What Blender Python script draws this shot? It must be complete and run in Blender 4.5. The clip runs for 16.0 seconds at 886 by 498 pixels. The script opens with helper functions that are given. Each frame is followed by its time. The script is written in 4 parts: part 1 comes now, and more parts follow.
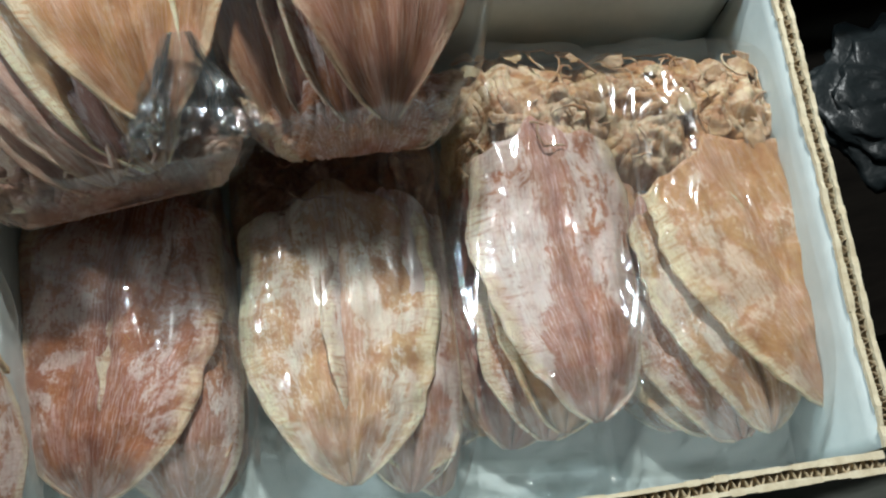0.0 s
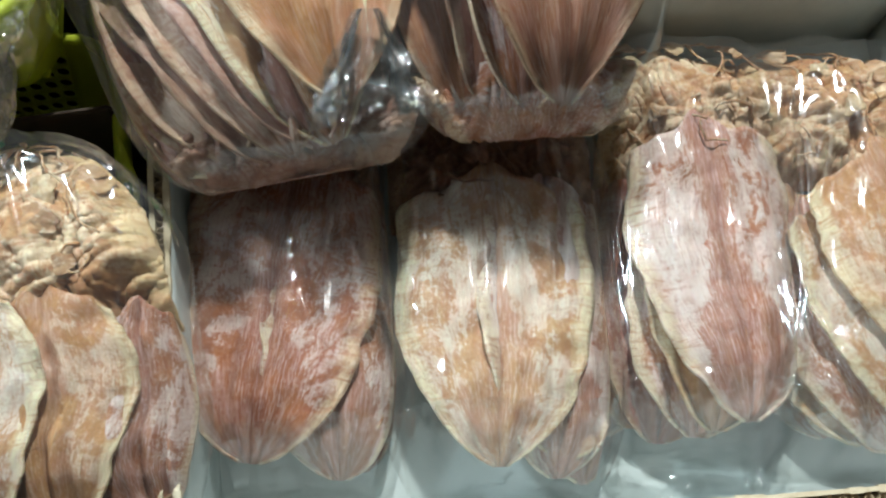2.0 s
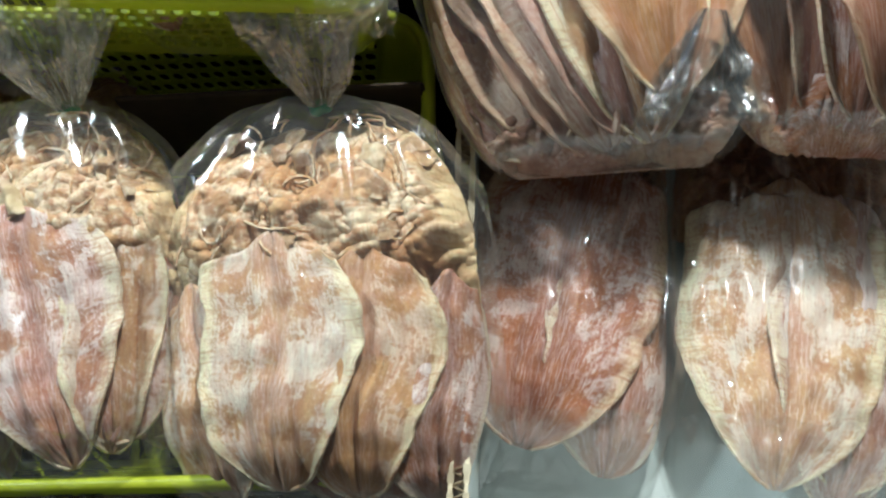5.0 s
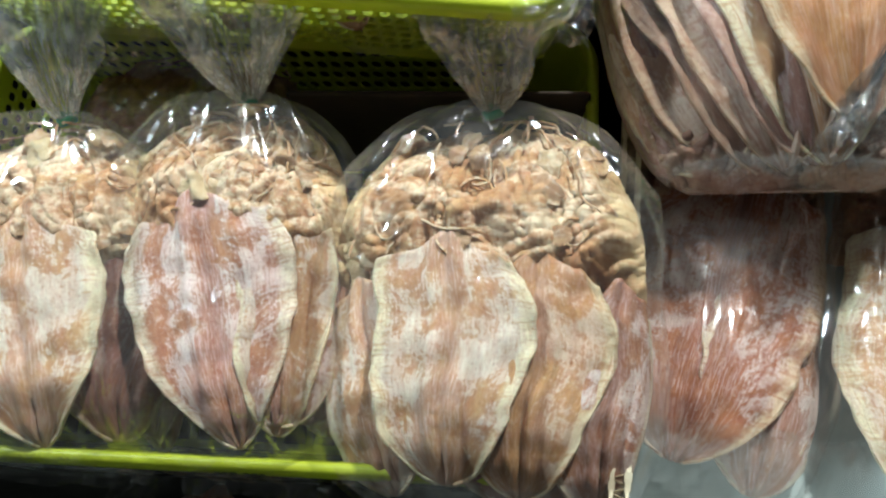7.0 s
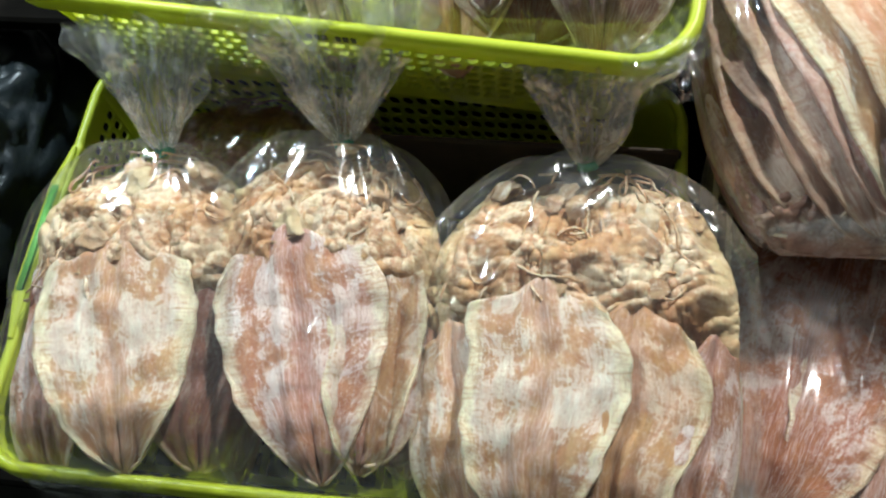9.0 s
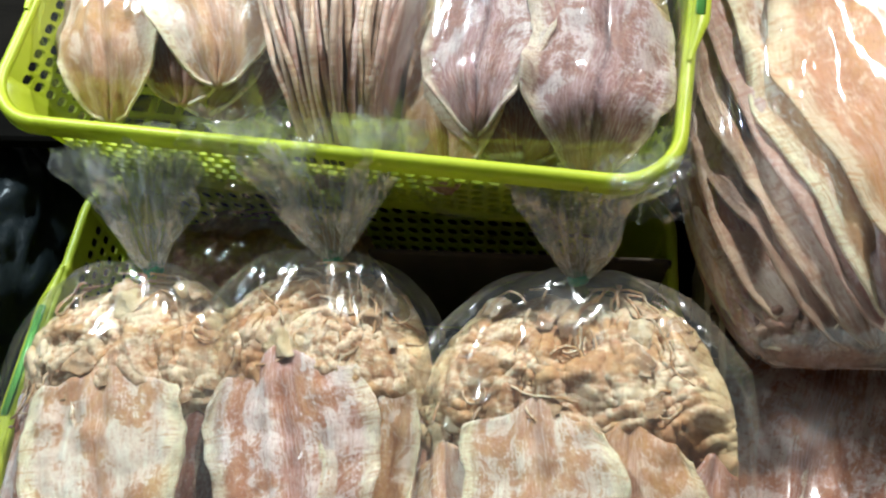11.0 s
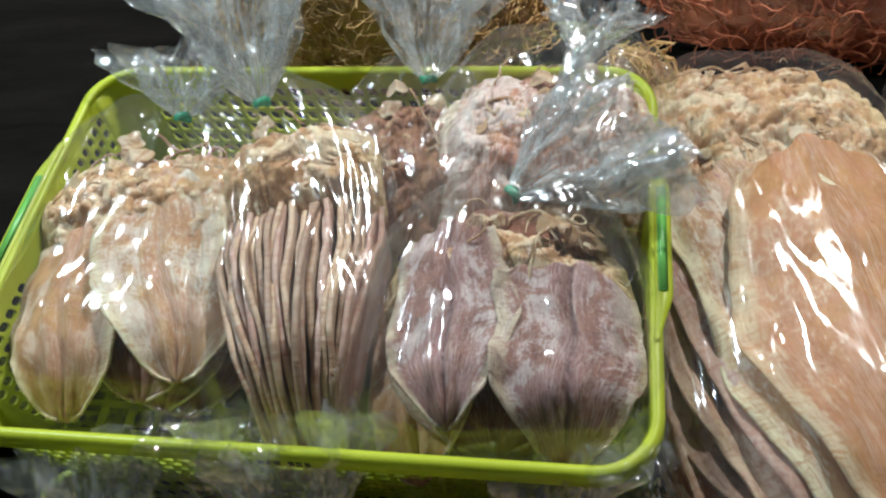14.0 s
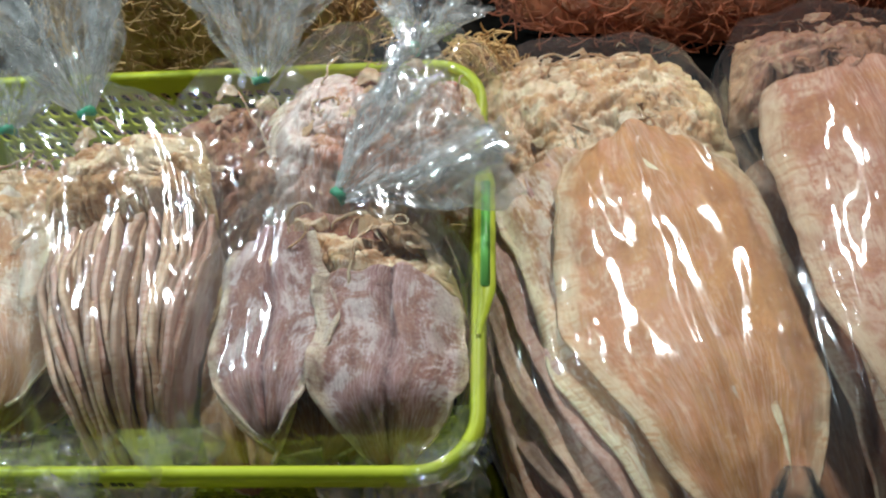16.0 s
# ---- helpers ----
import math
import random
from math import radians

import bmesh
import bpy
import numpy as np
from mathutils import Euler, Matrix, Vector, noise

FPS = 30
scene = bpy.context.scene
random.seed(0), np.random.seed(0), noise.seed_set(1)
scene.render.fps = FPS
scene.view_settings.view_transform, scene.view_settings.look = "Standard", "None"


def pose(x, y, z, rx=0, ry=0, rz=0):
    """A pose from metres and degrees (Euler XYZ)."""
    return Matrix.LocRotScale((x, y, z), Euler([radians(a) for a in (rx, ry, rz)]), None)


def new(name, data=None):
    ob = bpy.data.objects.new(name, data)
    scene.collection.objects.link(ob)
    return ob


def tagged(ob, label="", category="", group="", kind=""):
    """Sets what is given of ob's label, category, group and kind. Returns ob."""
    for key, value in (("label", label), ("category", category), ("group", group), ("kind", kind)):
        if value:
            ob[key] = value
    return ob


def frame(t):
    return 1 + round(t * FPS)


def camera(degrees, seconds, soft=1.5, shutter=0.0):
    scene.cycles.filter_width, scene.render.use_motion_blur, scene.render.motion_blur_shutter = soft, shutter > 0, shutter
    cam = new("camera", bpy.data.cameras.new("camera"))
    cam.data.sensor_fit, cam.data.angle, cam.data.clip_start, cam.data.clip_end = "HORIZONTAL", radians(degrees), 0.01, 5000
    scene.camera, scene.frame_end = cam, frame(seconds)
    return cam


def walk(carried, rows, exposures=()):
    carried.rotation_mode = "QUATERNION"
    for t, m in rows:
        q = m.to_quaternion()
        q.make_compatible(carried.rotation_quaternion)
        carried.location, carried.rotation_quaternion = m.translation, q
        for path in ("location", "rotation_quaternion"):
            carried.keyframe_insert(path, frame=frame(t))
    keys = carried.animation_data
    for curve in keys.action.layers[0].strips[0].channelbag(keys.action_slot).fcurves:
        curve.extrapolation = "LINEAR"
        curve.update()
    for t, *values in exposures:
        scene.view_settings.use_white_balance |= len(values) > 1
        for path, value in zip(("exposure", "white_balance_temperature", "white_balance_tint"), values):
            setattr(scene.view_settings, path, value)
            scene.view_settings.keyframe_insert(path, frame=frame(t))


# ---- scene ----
cam = camera(51.3, 16.0, soft=2.2)
METRES, EYE, TILT, LEAN, TURN = 0.5, 1.40, -68.76, -4.92, -15.22
ROWS = [
    (0.0, 0.0, 0.0, 0.0, 0.0, 0.0, 0.0),
    (0.5, -0.0361, 0.0078, 0.0007, 1.17, -0.35, -1.1),
    (1.0, -0.0619, -0.0017, -0.0127, 2.51, -0.38, -1.88),
    (1.5, -0.0894, -0.0077, -0.0217, 3.35, -0.59, -3.03),
    (2.0, -0.1197, -0.0112, -0.024, 4.71, -0.25, -3.31),
    (2.5, -0.149, -0.0169, -0.0322, 5.98, 0.19, -3.56),
    (3.0, -0.1942, -0.027, -0.0407, 8.41, 0.28, -5.97),
    (3.5, -0.2273, -0.0263, -0.0304, 9.21, -0.22, -7.0),
    (4.0, -0.2613, -0.0312, -0.0479, 10.64, -0.47, -7.91),
    (6.5, -0.4428, -0.0855, -0.0801, 16.21, -1.99, -13.13),
    (7.0, -0.4734, -0.1056, -0.0963, 17.05, -1.52, -13.64),
    (7.5, -0.5043, -0.1217, -0.1195, 17.72, -1.25, -14.49),
    (8.0, -0.5362, -0.136, -0.1388, 18.55, -0.65, -16.59),
    (10.5, -0.5773, -0.1338, -0.1088, 17.49, 5.21, -16.37),
    (11.0, -0.5796, -0.1447, -0.0775, 17.71, 6.36, -15.54),
    (11.5, -0.588, -0.1587, -0.0502, 17.6, 8.87, -15.11),
    (12.0, -0.6008, -0.1648, -0.009, 17.1, 11.31, -14.64),
    (12.5, -0.617, -0.1556, 0.0193, 16.41, 13.92, -13.73),
    (13.0, -0.6249, -0.1508, 0.0378, 16.17, 16.59, -13.11),
    (13.5, -0.6238, -0.1481, 0.0474, 16.51, 18.19, -12.71),
    (14.0, -0.6112, -0.1451, 0.0505, 16.47, 18.82, -12.23),
    (14.5, -0.5884, -0.137, 0.0605, 16.33, 18.4, -11.52),
    (15.0, -0.5619, -0.1313, 0.0724, 16.01, 18.29, -11.05),
    (15.5, -0.5101, -0.13, 0.0985, 15.03, 18.11, -9.59),
    (16.0, -0.4689, -0.1187, 0.11, 13.4, 17.94, -7.89),
]
walk(cam, [(t, pose(0, 0, EYE, TILT, LEAN, TURN) @ pose(METRES * x, METRES * y, METRES * z, 90 + pitch, roll, yaw)) for t, x, y, z, yaw, pitch, roll in ROWS],
     exposures=[(0.0, -0.16), (3.5, 0.24), (6.5, .18), (8, .20), (11, .16), (12.3, 0.05), (13.3, -.62), (14.5, -.56), (16, -.56)])

# ---- light ----
world = bpy.data.worlds.new("market_night")
scene.world = world
world.use_nodes = True
world.node_tree.nodes["Background"].inputs[0].default_value = (0.76, 0.86, 0.90, 1)
world.node_tree.nodes["Background"].inputs[1].default_value = 0.05


def bulb(x, y, z, watts, radius=0.045, tint=(0.91, 1.0, 1.09)):
    lamp = bpy.data.lights.new("bulb", "POINT")
    lamp.energy, lamp.shadow_soft_size, lamp.color = watts, radius, tint
    new("bulb_light", lamp).matrix_world = pose(x, y, z)


bulb(0.32, 1.52, 2.50, 240, 0.06, (0.95, 1.0, 1.0))
bulb(-1.10, 0.86, 1.86, 68, 0.05, (0.80, 1.0, 1.10))
# an unseen extra bulb, added only for more glints on the film
bulb(-1.40, 1.35, 2.1, 14)

# ---- materials ----


def nodes_of(name):
    m = bpy.data.materials.new(name)
    m.use_nodes = True
    nt = m.node_tree
    return m, nt, nt.nodes, nt.links, nt.nodes["Principled BSDF"]


def add(nt, kind, **sets):
    n = nt.nodes.new(kind)
    for k, v in sets.items():
        n.inputs[k.replace("_", " ")].default_value = v
    return n


def ramp(nt, fac, stops):
    r = nt.nodes.new("ShaderNodeValToRGB")
    e = r.color_ramp.elements
    while len(e) < len(stops):
        e.new(0.5)
    for el, (p, c) in zip(e, stops):
        el.position, el.color = p, (c if len(c) == 4 else (*c, 1))
    nt.links.new(fac, r.inputs[0])
    return r.outputs[0]


def grey(v):
    return (v, v, v, 1)


def mixc(nt, fac, a, b, mode="MIX"):
    m = nt.nodes.new("ShaderNodeMix")
    m.data_type, m.blend_type = "RGBA", mode
    for sock, val in ((m.inputs[0], fac), (m.inputs[6], a), (m.inputs[7], b)):
        if isinstance(val, bpy.types.NodeSocket):
            nt.links.new(val, sock)
        else:
            sock.default_value = val if isinstance(val, (int, float)) else (*val[:3], 1)
    return m.outputs[2]


def maths(nt, op, a, b=0.0):
    m = nt.nodes.new("ShaderNodeMath")
    m.operation = op
    for sock, val in zip(m.inputs, (a, b)):
        if isinstance(val, bpy.types.NodeSocket):
            nt.links.new(val, sock)
        else:
            sock.default_value = val
    return m.outputs[0]


def noise_of(nt, vec, scale, detail=4.0, rough=0.55, stretch=None, distort=0.0):
    if stretch:
        mp = nt.nodes.new("ShaderNodeMapping")
        mp.inputs["Scale"].default_value = stretch
        nt.links.new(vec, mp.inputs[0])
        vec = mp.outputs[0]
    n = add(nt, "ShaderNodeTexNoise", Scale=scale, Detail=detail, Roughness=rough, Distortion=distort)
    nt.links.new(vec, n.inputs["Vector"])
    return n.outputs[0]


def bump(nt, bsdf, height, strength, dist):
    b = add(nt, "ShaderNodeBump", Strength=strength, Distance=dist)
    nt.links.new(height, b.inputs["Height"])
    nt.links.new(b.outputs[0], bsdf.inputs["Normal"])
    return b


def squid_material(name, flesh, deep, powder, cover, edge, stain=0.4, bare=0.20, pieces=False):
    """Dried squid: translucent amber flesh, a chalky bloom over part of it, streaks along the body and a pale rim."""
    m, nt, ns, ln, p = nodes_of(name)
    uv = ns.new("ShaderNodeTexCoord")
    info = ns.new("ShaderNodeObjectInfo")
    shift = ns.new("ShaderNodeVectorMath")
    shift.operation = "MULTIPLY_ADD"
    comb = ns.new("ShaderNodeCombineXYZ")
    for i in range(3):
        ln.new(info.outputs["Random"], comb.inputs[i])
    ln.new(comb.outputs[0], shift.inputs[0])
    shift.inputs[1].default_value = (7.3, 11.9, 5.1)
    ln.new(uv.outputs["UV"], shift.inputs[2])
    vec = shift.outputs[0]
    sep = ns.new("ShaderNodeSeparateXYZ")
    ln.new(uv.outputs["UV"], sep.inputs[0])
    across = maths(nt, "ABSOLUTE", maths(nt, "SUBTRACT", sep.outputs[0], 0.5))
    v = sep.outputs[1]
    streak = noise_of(nt, vec, 3.4, 7, 0.68, (3.6, 0.9, 1.0), 0.6)
    blotch = noise_of(nt, vec, 2.2, 8, 0.66, (1.2, 1.6, 1.0), 0.9)
    fine = noise_of(nt, vec, 15.0, 6, 0.72, (1.3, 1.7, 1.0), 0.8)
    tone = noise_of(nt, vec, 4.2, 6, 0.65, (1.3, 1.9, 1.0), 1.0)
    thread = noise_of(nt, vec, 9.0, 6, 0.7, (4.5, 0.45, 1.0), 0.5)
    speck = noise_of(nt, vec, 42.0, 6, 0.75, (1.3, 1.5, 1.0), 0.5)
    fibre = noise_of(nt, vec, 24.0, 5, 0.7, (5.0, 0.5, 1.0), 0.8)
    hair = noise_of(nt, vec, 14.0, 4, 0.65, (0.5, 6.5, 1.0), 0.6)
    # flesh: amber to deep, in long threads
    base = maths(nt, "ADD", maths(nt, "MULTIPLY", streak, 0.5), maths(nt, "MULTIPLY", tone, 0.5))
    col = mixc(nt, ramp(nt, base, [(0.38, grey(0)), (0.60, grey(1))]), deep, flesh)
    rosy = (flesh[0] * 0.90 + 0.04, flesh[1] * 0.66 + 0.06, flesh[2] * 0.8 + 0.08)
    col = mixc(nt, ramp(nt, blotch, [(0.46, grey(0.0)), (0.54, grey(0.55))]), col, rosy)
    # the chalky bloom lies in patches with crisp borders
    bloom = maths(nt, "ADD", blotch, maths(nt, "MULTIPLY", maths(nt, "SUBTRACT", fine, 0.5), 0.34))
    bloom = maths(nt, "ADD", bloom, maths(nt, "MULTIPLY", maths(nt, "SUBTRACT", thread, 0.5), 0.22))
    bloom = maths(nt, "ADD", bloom, maths(nt, "MULTIPLY", maths(nt, "SUBTRACT", maths(nt, "ADD", maths(nt, "MULTIPLY", speck, 0.6), maths(nt, "MULTIPLY", fibre, 0.4)), 0.5), 0.42))
    cut = 0.66 - cover * 0.34
    bloom = ramp(nt, bloom, [(cut - 0.06, grey(0.0)), (cut, grey(0.22)), (cut + 0.022, grey(0.70)), (cut + 0.13, grey(0.92))])
    # and leaves a bare figure along the middle, broad near the tip and narrow above
    wide = ramp(nt, v, [(0.0, grey(0.24)), (0.14, grey(0.30)), (0.28, grey(0.26)), (0.40, grey(0.12)), (0.58, grey(0.06)), (0.85, grey(0.09)), (1.0, grey(0.16))])
    wide = maths(nt, "MULTIPLY", wide, bare * 5.0)
    edge_at = maths(nt, "ADD", across, maths(nt, "MULTIPLY", maths(nt, "SUBTRACT", tone, 0.5), 0.30))
    edge_at = maths(nt, "ADD", edge_at, maths(nt, "MULTIPLY", maths(nt, "SUBTRACT", fibre, 0.5), 0.16))
    figure = ramp(nt, maths(nt, "ADD", maths(nt, "SUBTRACT", wide, edge_at), 0.5), [(0.485, grey(0)), (0.515, grey(0.85))])
    bloom = maths(nt, "MULTIPLY", bloom, maths(nt, "SUBTRACT", 1.0, figure))
    chalk = mixc(nt, ramp(nt, streak, [(0.38, grey(0)), (0.6, grey(1))]), (powder[0] * 0.90, powder[1] * 0.78, powder[2] * 0.76), powder)
    col = mixc(nt, bloom, col, chalk)
    # pale threads over the bare figure, and a dark line down the middle
    col = mixc(nt, maths(nt, "MULTIPLY", figure, ramp(nt, fibre, [(0.50, grey(0)), (0.58, grey(0.75))])), col, (powder[0] * 0.92, powder[1] * 0.80, powder[2] * 0.82))
    mid = ramp(nt, maths(nt, "ADD", across, maths(nt, "MULTIPLY", maths(nt, "SUBTRACT", streak, 0.5), 0.10)), [(0.0, grey(0.9)), (0.018, grey(0.6)), (0.05, grey(0.0))])
    mid = maths(nt, "MULTIPLY", mid, ramp(nt, tone, [(0.40, grey(0.2)), (0.56, grey(1))]))
    col = mixc(nt, maths(nt, "MULTIPLY", mid, stain), col, (deep[0] * 0.35, deep[1] * 0.30, deep[2] * 0.45))
    # rust spots
    spots = ramp(nt, maths(nt, "ADD", maths(nt, "MULTIPLY", fine, 0.7), maths(nt, "MULTIPLY", blotch, 0.3)), [(0.36, grey(0.75)), (0.42, grey(0.0))])
    col = mixc(nt, spots, col, (flesh[0] * 0.8, flesh[1] * 0.7, flesh[2] * 0.7))
    # cream rim with hair lines across it
    rim = ramp(nt, maths(nt, "ADD", across, maths(nt, "MULTIPLY", maths(nt, "SUBTRACT", fine, 0.5), 0.15)), [(0.385, grey(0)), (0.44, grey(0.85))])
    rim = maths(nt, "MULTIPLY", rim, ramp(nt, tone, [(0.34, grey(0.3)), (0.52, grey(1))]))
    col = mixc(nt, rim, col, edge)
    side = ramp(nt, across, [(0.20, grey(0.10)), (0.42, grey(0.8))])
    col = mixc(nt, maths(nt, "MULTIPLY", side, ramp(nt, hair, [(0.36, grey(0.8)), (0.48, grey(0.0))])), col, (flesh[0] * 0.9, flesh[1] * 0.8, flesh[2] * 0.8))
    col = mixc(nt, ramp(nt, fibre, [(0.34, grey(0.70)), (0.46, grey(0.0))]), col, (deep[0] * 0.95 + flesh[0] * 0.2, deep[1] * 0.95 + flesh[1] * 0.2, deep[2] * 0.95 + flesh[2] * 0.2))
    col = mixc(nt, ramp(nt, speck, [(0.55, grey(0.0)), (0.66, grey(0.45))]), col, powder)
    col = mixc(nt, ramp(nt, speck, [(0.34, grey(0.7)), (0.44, grey(0.0))]), col, deep)
    if pieces:
        pick = ns.new("ShaderNodeNewGeometry").outputs["Random Per Island"]
        col = mixc(nt, ramp(nt, pick, [(0.0, grey(0.70)), (0.35, grey(0.0))]), col, mixc(nt, speck, deep, flesh))
        col = mixc(nt, ramp(nt, pick, [(0.62, grey(0.0)), (1.0, grey(0.75))]), col, mixc(nt, fibre, flesh, edge))
    ln.new(col, p.inputs["Base Color"])
    p.inputs["Roughness"].default_value = 0.5
    p.inputs["Subsurface Weight"].default_value = 0.10
    p.inputs["Subsurface Radius"].default_value = (0.006, 0.003, 0.0015)
    p.inputs["Subsurface Scale"].default_value = 1.0
    h = maths(nt, "ADD", maths(nt, "MULTIPLY", streak, 0.5), maths(nt, "ADD", maths(nt, "MULTIPLY", fine, 0.3), maths(nt, "MULTIPLY", fibre, 0.22)))
    bump(nt, p, h, 1.0, 0.005)
    return m


PALE = squid_material("squid_pale", (0.60, 0.36, 0.165), (0.44, 0.19, 0.095), (0.84, 0.77, 0.64), 0.52, (0.85, 0.77, 0.52), 0.3, 0.17)
ORANGE = squid_material("squid_orange", (0.58, 0.32, 0.13), (0.42, 0.18, 0.07), (0.79, 0.65, 0.49), 0.40, (0.80, 0.69, 0.45), 0.2, 0.2)
PINK = squid_material("squid_pink", (0.51, 0.245, 0.12), (0.33, 0.11, 0.06), (0.83, 0.74, 0.68), 0.52, (0.82, 0.72, 0.52))
CHALK = squid_material("squid_chalky", (0.50, 0.22, 0.10), (0.36, 0.12, 0.07), (0.86, 0.76, 0.70), 0.74, (0.80, 0.68, 0.47), 0.3, 0.24)
AMBER = squid_material("squid_amber", (0.60, 0.29, 0.10), (0.42, 0.165, 0.055), (0.74, 0.56, 0.39), 0.26, (0.74, 0.60, 0.40), 0.2, 0.3)
AMBERDARK = squid_material("squid_amber_dark", (0.46, 0.20, 0.08), (0.28, 0.09, 0.04), (0.62, 0.44, 0.32), 0.28, (0.58, 0.42, 0.27), 0.2, 0.3)
RUST = squid_material("squid_rust", (0.46, 0.17, 0.06), (0.27, 0.07, 0.03), (0.76, 0.62, 0.56), 0.42, (0.72, 0.56, 0.36))
BROWN = squid_material("squid_brown", (0.34, 0.12, 0.05), (0.18, 0.05, 0.03), (0.54, 0.42, 0.36), 0.28, (0.60, 0.48, 0.33))
PURPLE = squid_material("squid_purple", (0.42, 0.21, 0.15), (0.18, 0.065, 0.06), (0.72, 0.63, 0.60), 0.48, (0.74, 0.62, 0.45), 1.0, 0.25)
STRIP = squid_material("squid_packed", (0.50, 0.28, 0.17), (0.32, 0.14, 0.09), (0.70, 0.56, 0.45), 0.46, (0.58, 0.41, 0.27), 0.0, 0.0)
STRIPROSE = squid_material("squid_packed_rose", (0.50, 0.26, 0.19), (0.30, 0.12, 0.09), (0.70, 0.57, 0.52), 0.46, (0.54, 0.36, 0.28), 0.0, 0.0)
STRIPDARK = squid_material("squid_packed_dark", (0.36, 0.19, 0.12), (0.20, 0.085, 0.055), (0.50, 0.40, 0.33), 0.40, (0.42, 0.28, 0.19), 0.0, 0.0)
TENT = squid_material("squid_arms", (0.60, 0.36, 0.16), (0.38, 0.16, 0.065), (0.82, 0.70, 0.48), 0.46, (0.74, 0.57, 0.31), 0.0, 0.0)
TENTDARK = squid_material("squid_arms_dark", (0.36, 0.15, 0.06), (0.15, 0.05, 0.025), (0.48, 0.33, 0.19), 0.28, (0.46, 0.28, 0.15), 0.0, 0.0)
SKIN = squid_material("squid_skin", (0.60, 0.40, 0.21), (0.40, 0.20, 0.10), (0.80, 0.69, 0.50), 0.42, (0.82, 0.72, 0.46), 0.0, 0.0, True)


def film_material(name, haze=0.018, gloss=1.7, rough=0.075, scale=11.0, depth=0.0060, crisp=0.06, facets=0.07, gather=False):
    """Clear polythene: slack ripples and a few long sharp creases."""
    m, nt, ns, ln, p = nodes_of(name)
    ns.remove(p)
    tc = ns.new("ShaderNodeTexCoord")
    big = noise_of(nt, tc.outputs["Object"], scale, 1, 0.4, (2.4, 0.11, 1.6), 0.15)
    lines = noise_of(nt, tc.outputs["Object"], scale * 1.3, 1, 0.4, (2.0, 0.22, 1.4), 0.5)
    crease = ramp(nt, maths(nt, "ABSOLUTE", maths(nt, "SUBTRACT", lines, 0.5)), [(0.0, grey(1)), (0.018, grey(0.0))])
    where = noise_of(nt, tc.outputs["Object"], scale * 0.8, 2)
    crease = maths(nt, "MULTIPLY", crease, ramp(nt, where, [(0.42, grey(0)), (0.6, grey(1))]))
    h = maths(nt, "ADD", big, maths(nt, "MULTIPLY", crease, crisp))
    mp = ns.new("ShaderNodeMapping")
    mp.inputs["Scale"].default_value = (1.9, 0.55, 1.3)
    mp.inputs["Rotation"].default_value = (0, 0, 0.5)
    warp = add(nt, "ShaderNodeTexNoise", Scale=scale * 1.5, Detail=2.0)
    ln.new(tc.outputs["Object"], warp.inputs["Vector"])
    off = ns.new("ShaderNodeVectorMath")
    off.operation = "MULTIPLY_ADD"
    off.inputs[1].default_value = (0.05, 0.05, 0.05)
    ln.new(warp.outputs["Color"], off.inputs[0]), ln.new(tc.outputs["Object"], off.inputs[2])
    ln.new(off.outputs[0], mp.inputs[0])
    facet = add(nt, "ShaderNodeTexVoronoi", Scale=scale * 3.2)
    facet.feature = "DISTANCE_TO_EDGE"
    ln.new(mp.outputs[0], facet.inputs["Vector"])
    patch = noise_of(nt, tc.outputs["Object"], scale * 1.1, 3, 0.5)
    crinkle = maths(nt, "MULTIPLY", facet.outputs["Distance"], ramp(nt, patch, [(0.50, grey(0.0)), (0.60, grey(1))]))
    h = maths(nt, "ADD", h, maths(nt, "MULTIPLY", crinkle, facets))
    b = add(nt, "ShaderNodeBump", Strength=0.8, Distance=depth)
    ln.new(h, b.inputs["Height"])
    clear = add(nt, "ShaderNodeBsdfTransparent", Color=(0.975, 0.98, 0.975, 1))
    milk = add(nt, "ShaderNodeBsdfTranslucent", Color=(0.9, 0.92, 0.92, 1))
    milk2 = add(nt, "ShaderNodeBsdfDiffuse", Color=(0.92, 0.94, 0.94, 1))
    sharp = add(nt, "ShaderNodeBsdfAnisotropic", Color=(1, 1, 1, 1), Roughness=rough)
    drawn = add(nt, "ShaderNodeBsdfAnisotropic", Color=(1, 1, 1, 1), Roughness=0.085, Anisotropy=0.72)
    along = ns.new("ShaderNodeTangent")
    along.direction_type, along.uv_map = "UV_MAP", "UVMap"
    ln.new(along.outputs[0], drawn.inputs["Tangent"])
    shine = ns.new("ShaderNodeMixShader")
    shine.inputs[0].default_value = 0.5
    ln.new(sharp.outputs[0], shine.inputs[1]), ln.new(drawn.outputs[0], shine.inputs[2])
    for n in (milk, milk2, sharp, drawn):
        ln.new(b.outputs[0], n.inputs["Normal"])
    hz = ns.new("ShaderNodeMixShader")
    hz.inputs[0].default_value = 0.6
    ln.new(milk.outputs[0], hz.inputs[1]), ln.new(milk2.outputs[0], hz.inputs[2])
    body = ns.new("ShaderNodeMixShader")
    body.inputs[0].default_value = haze
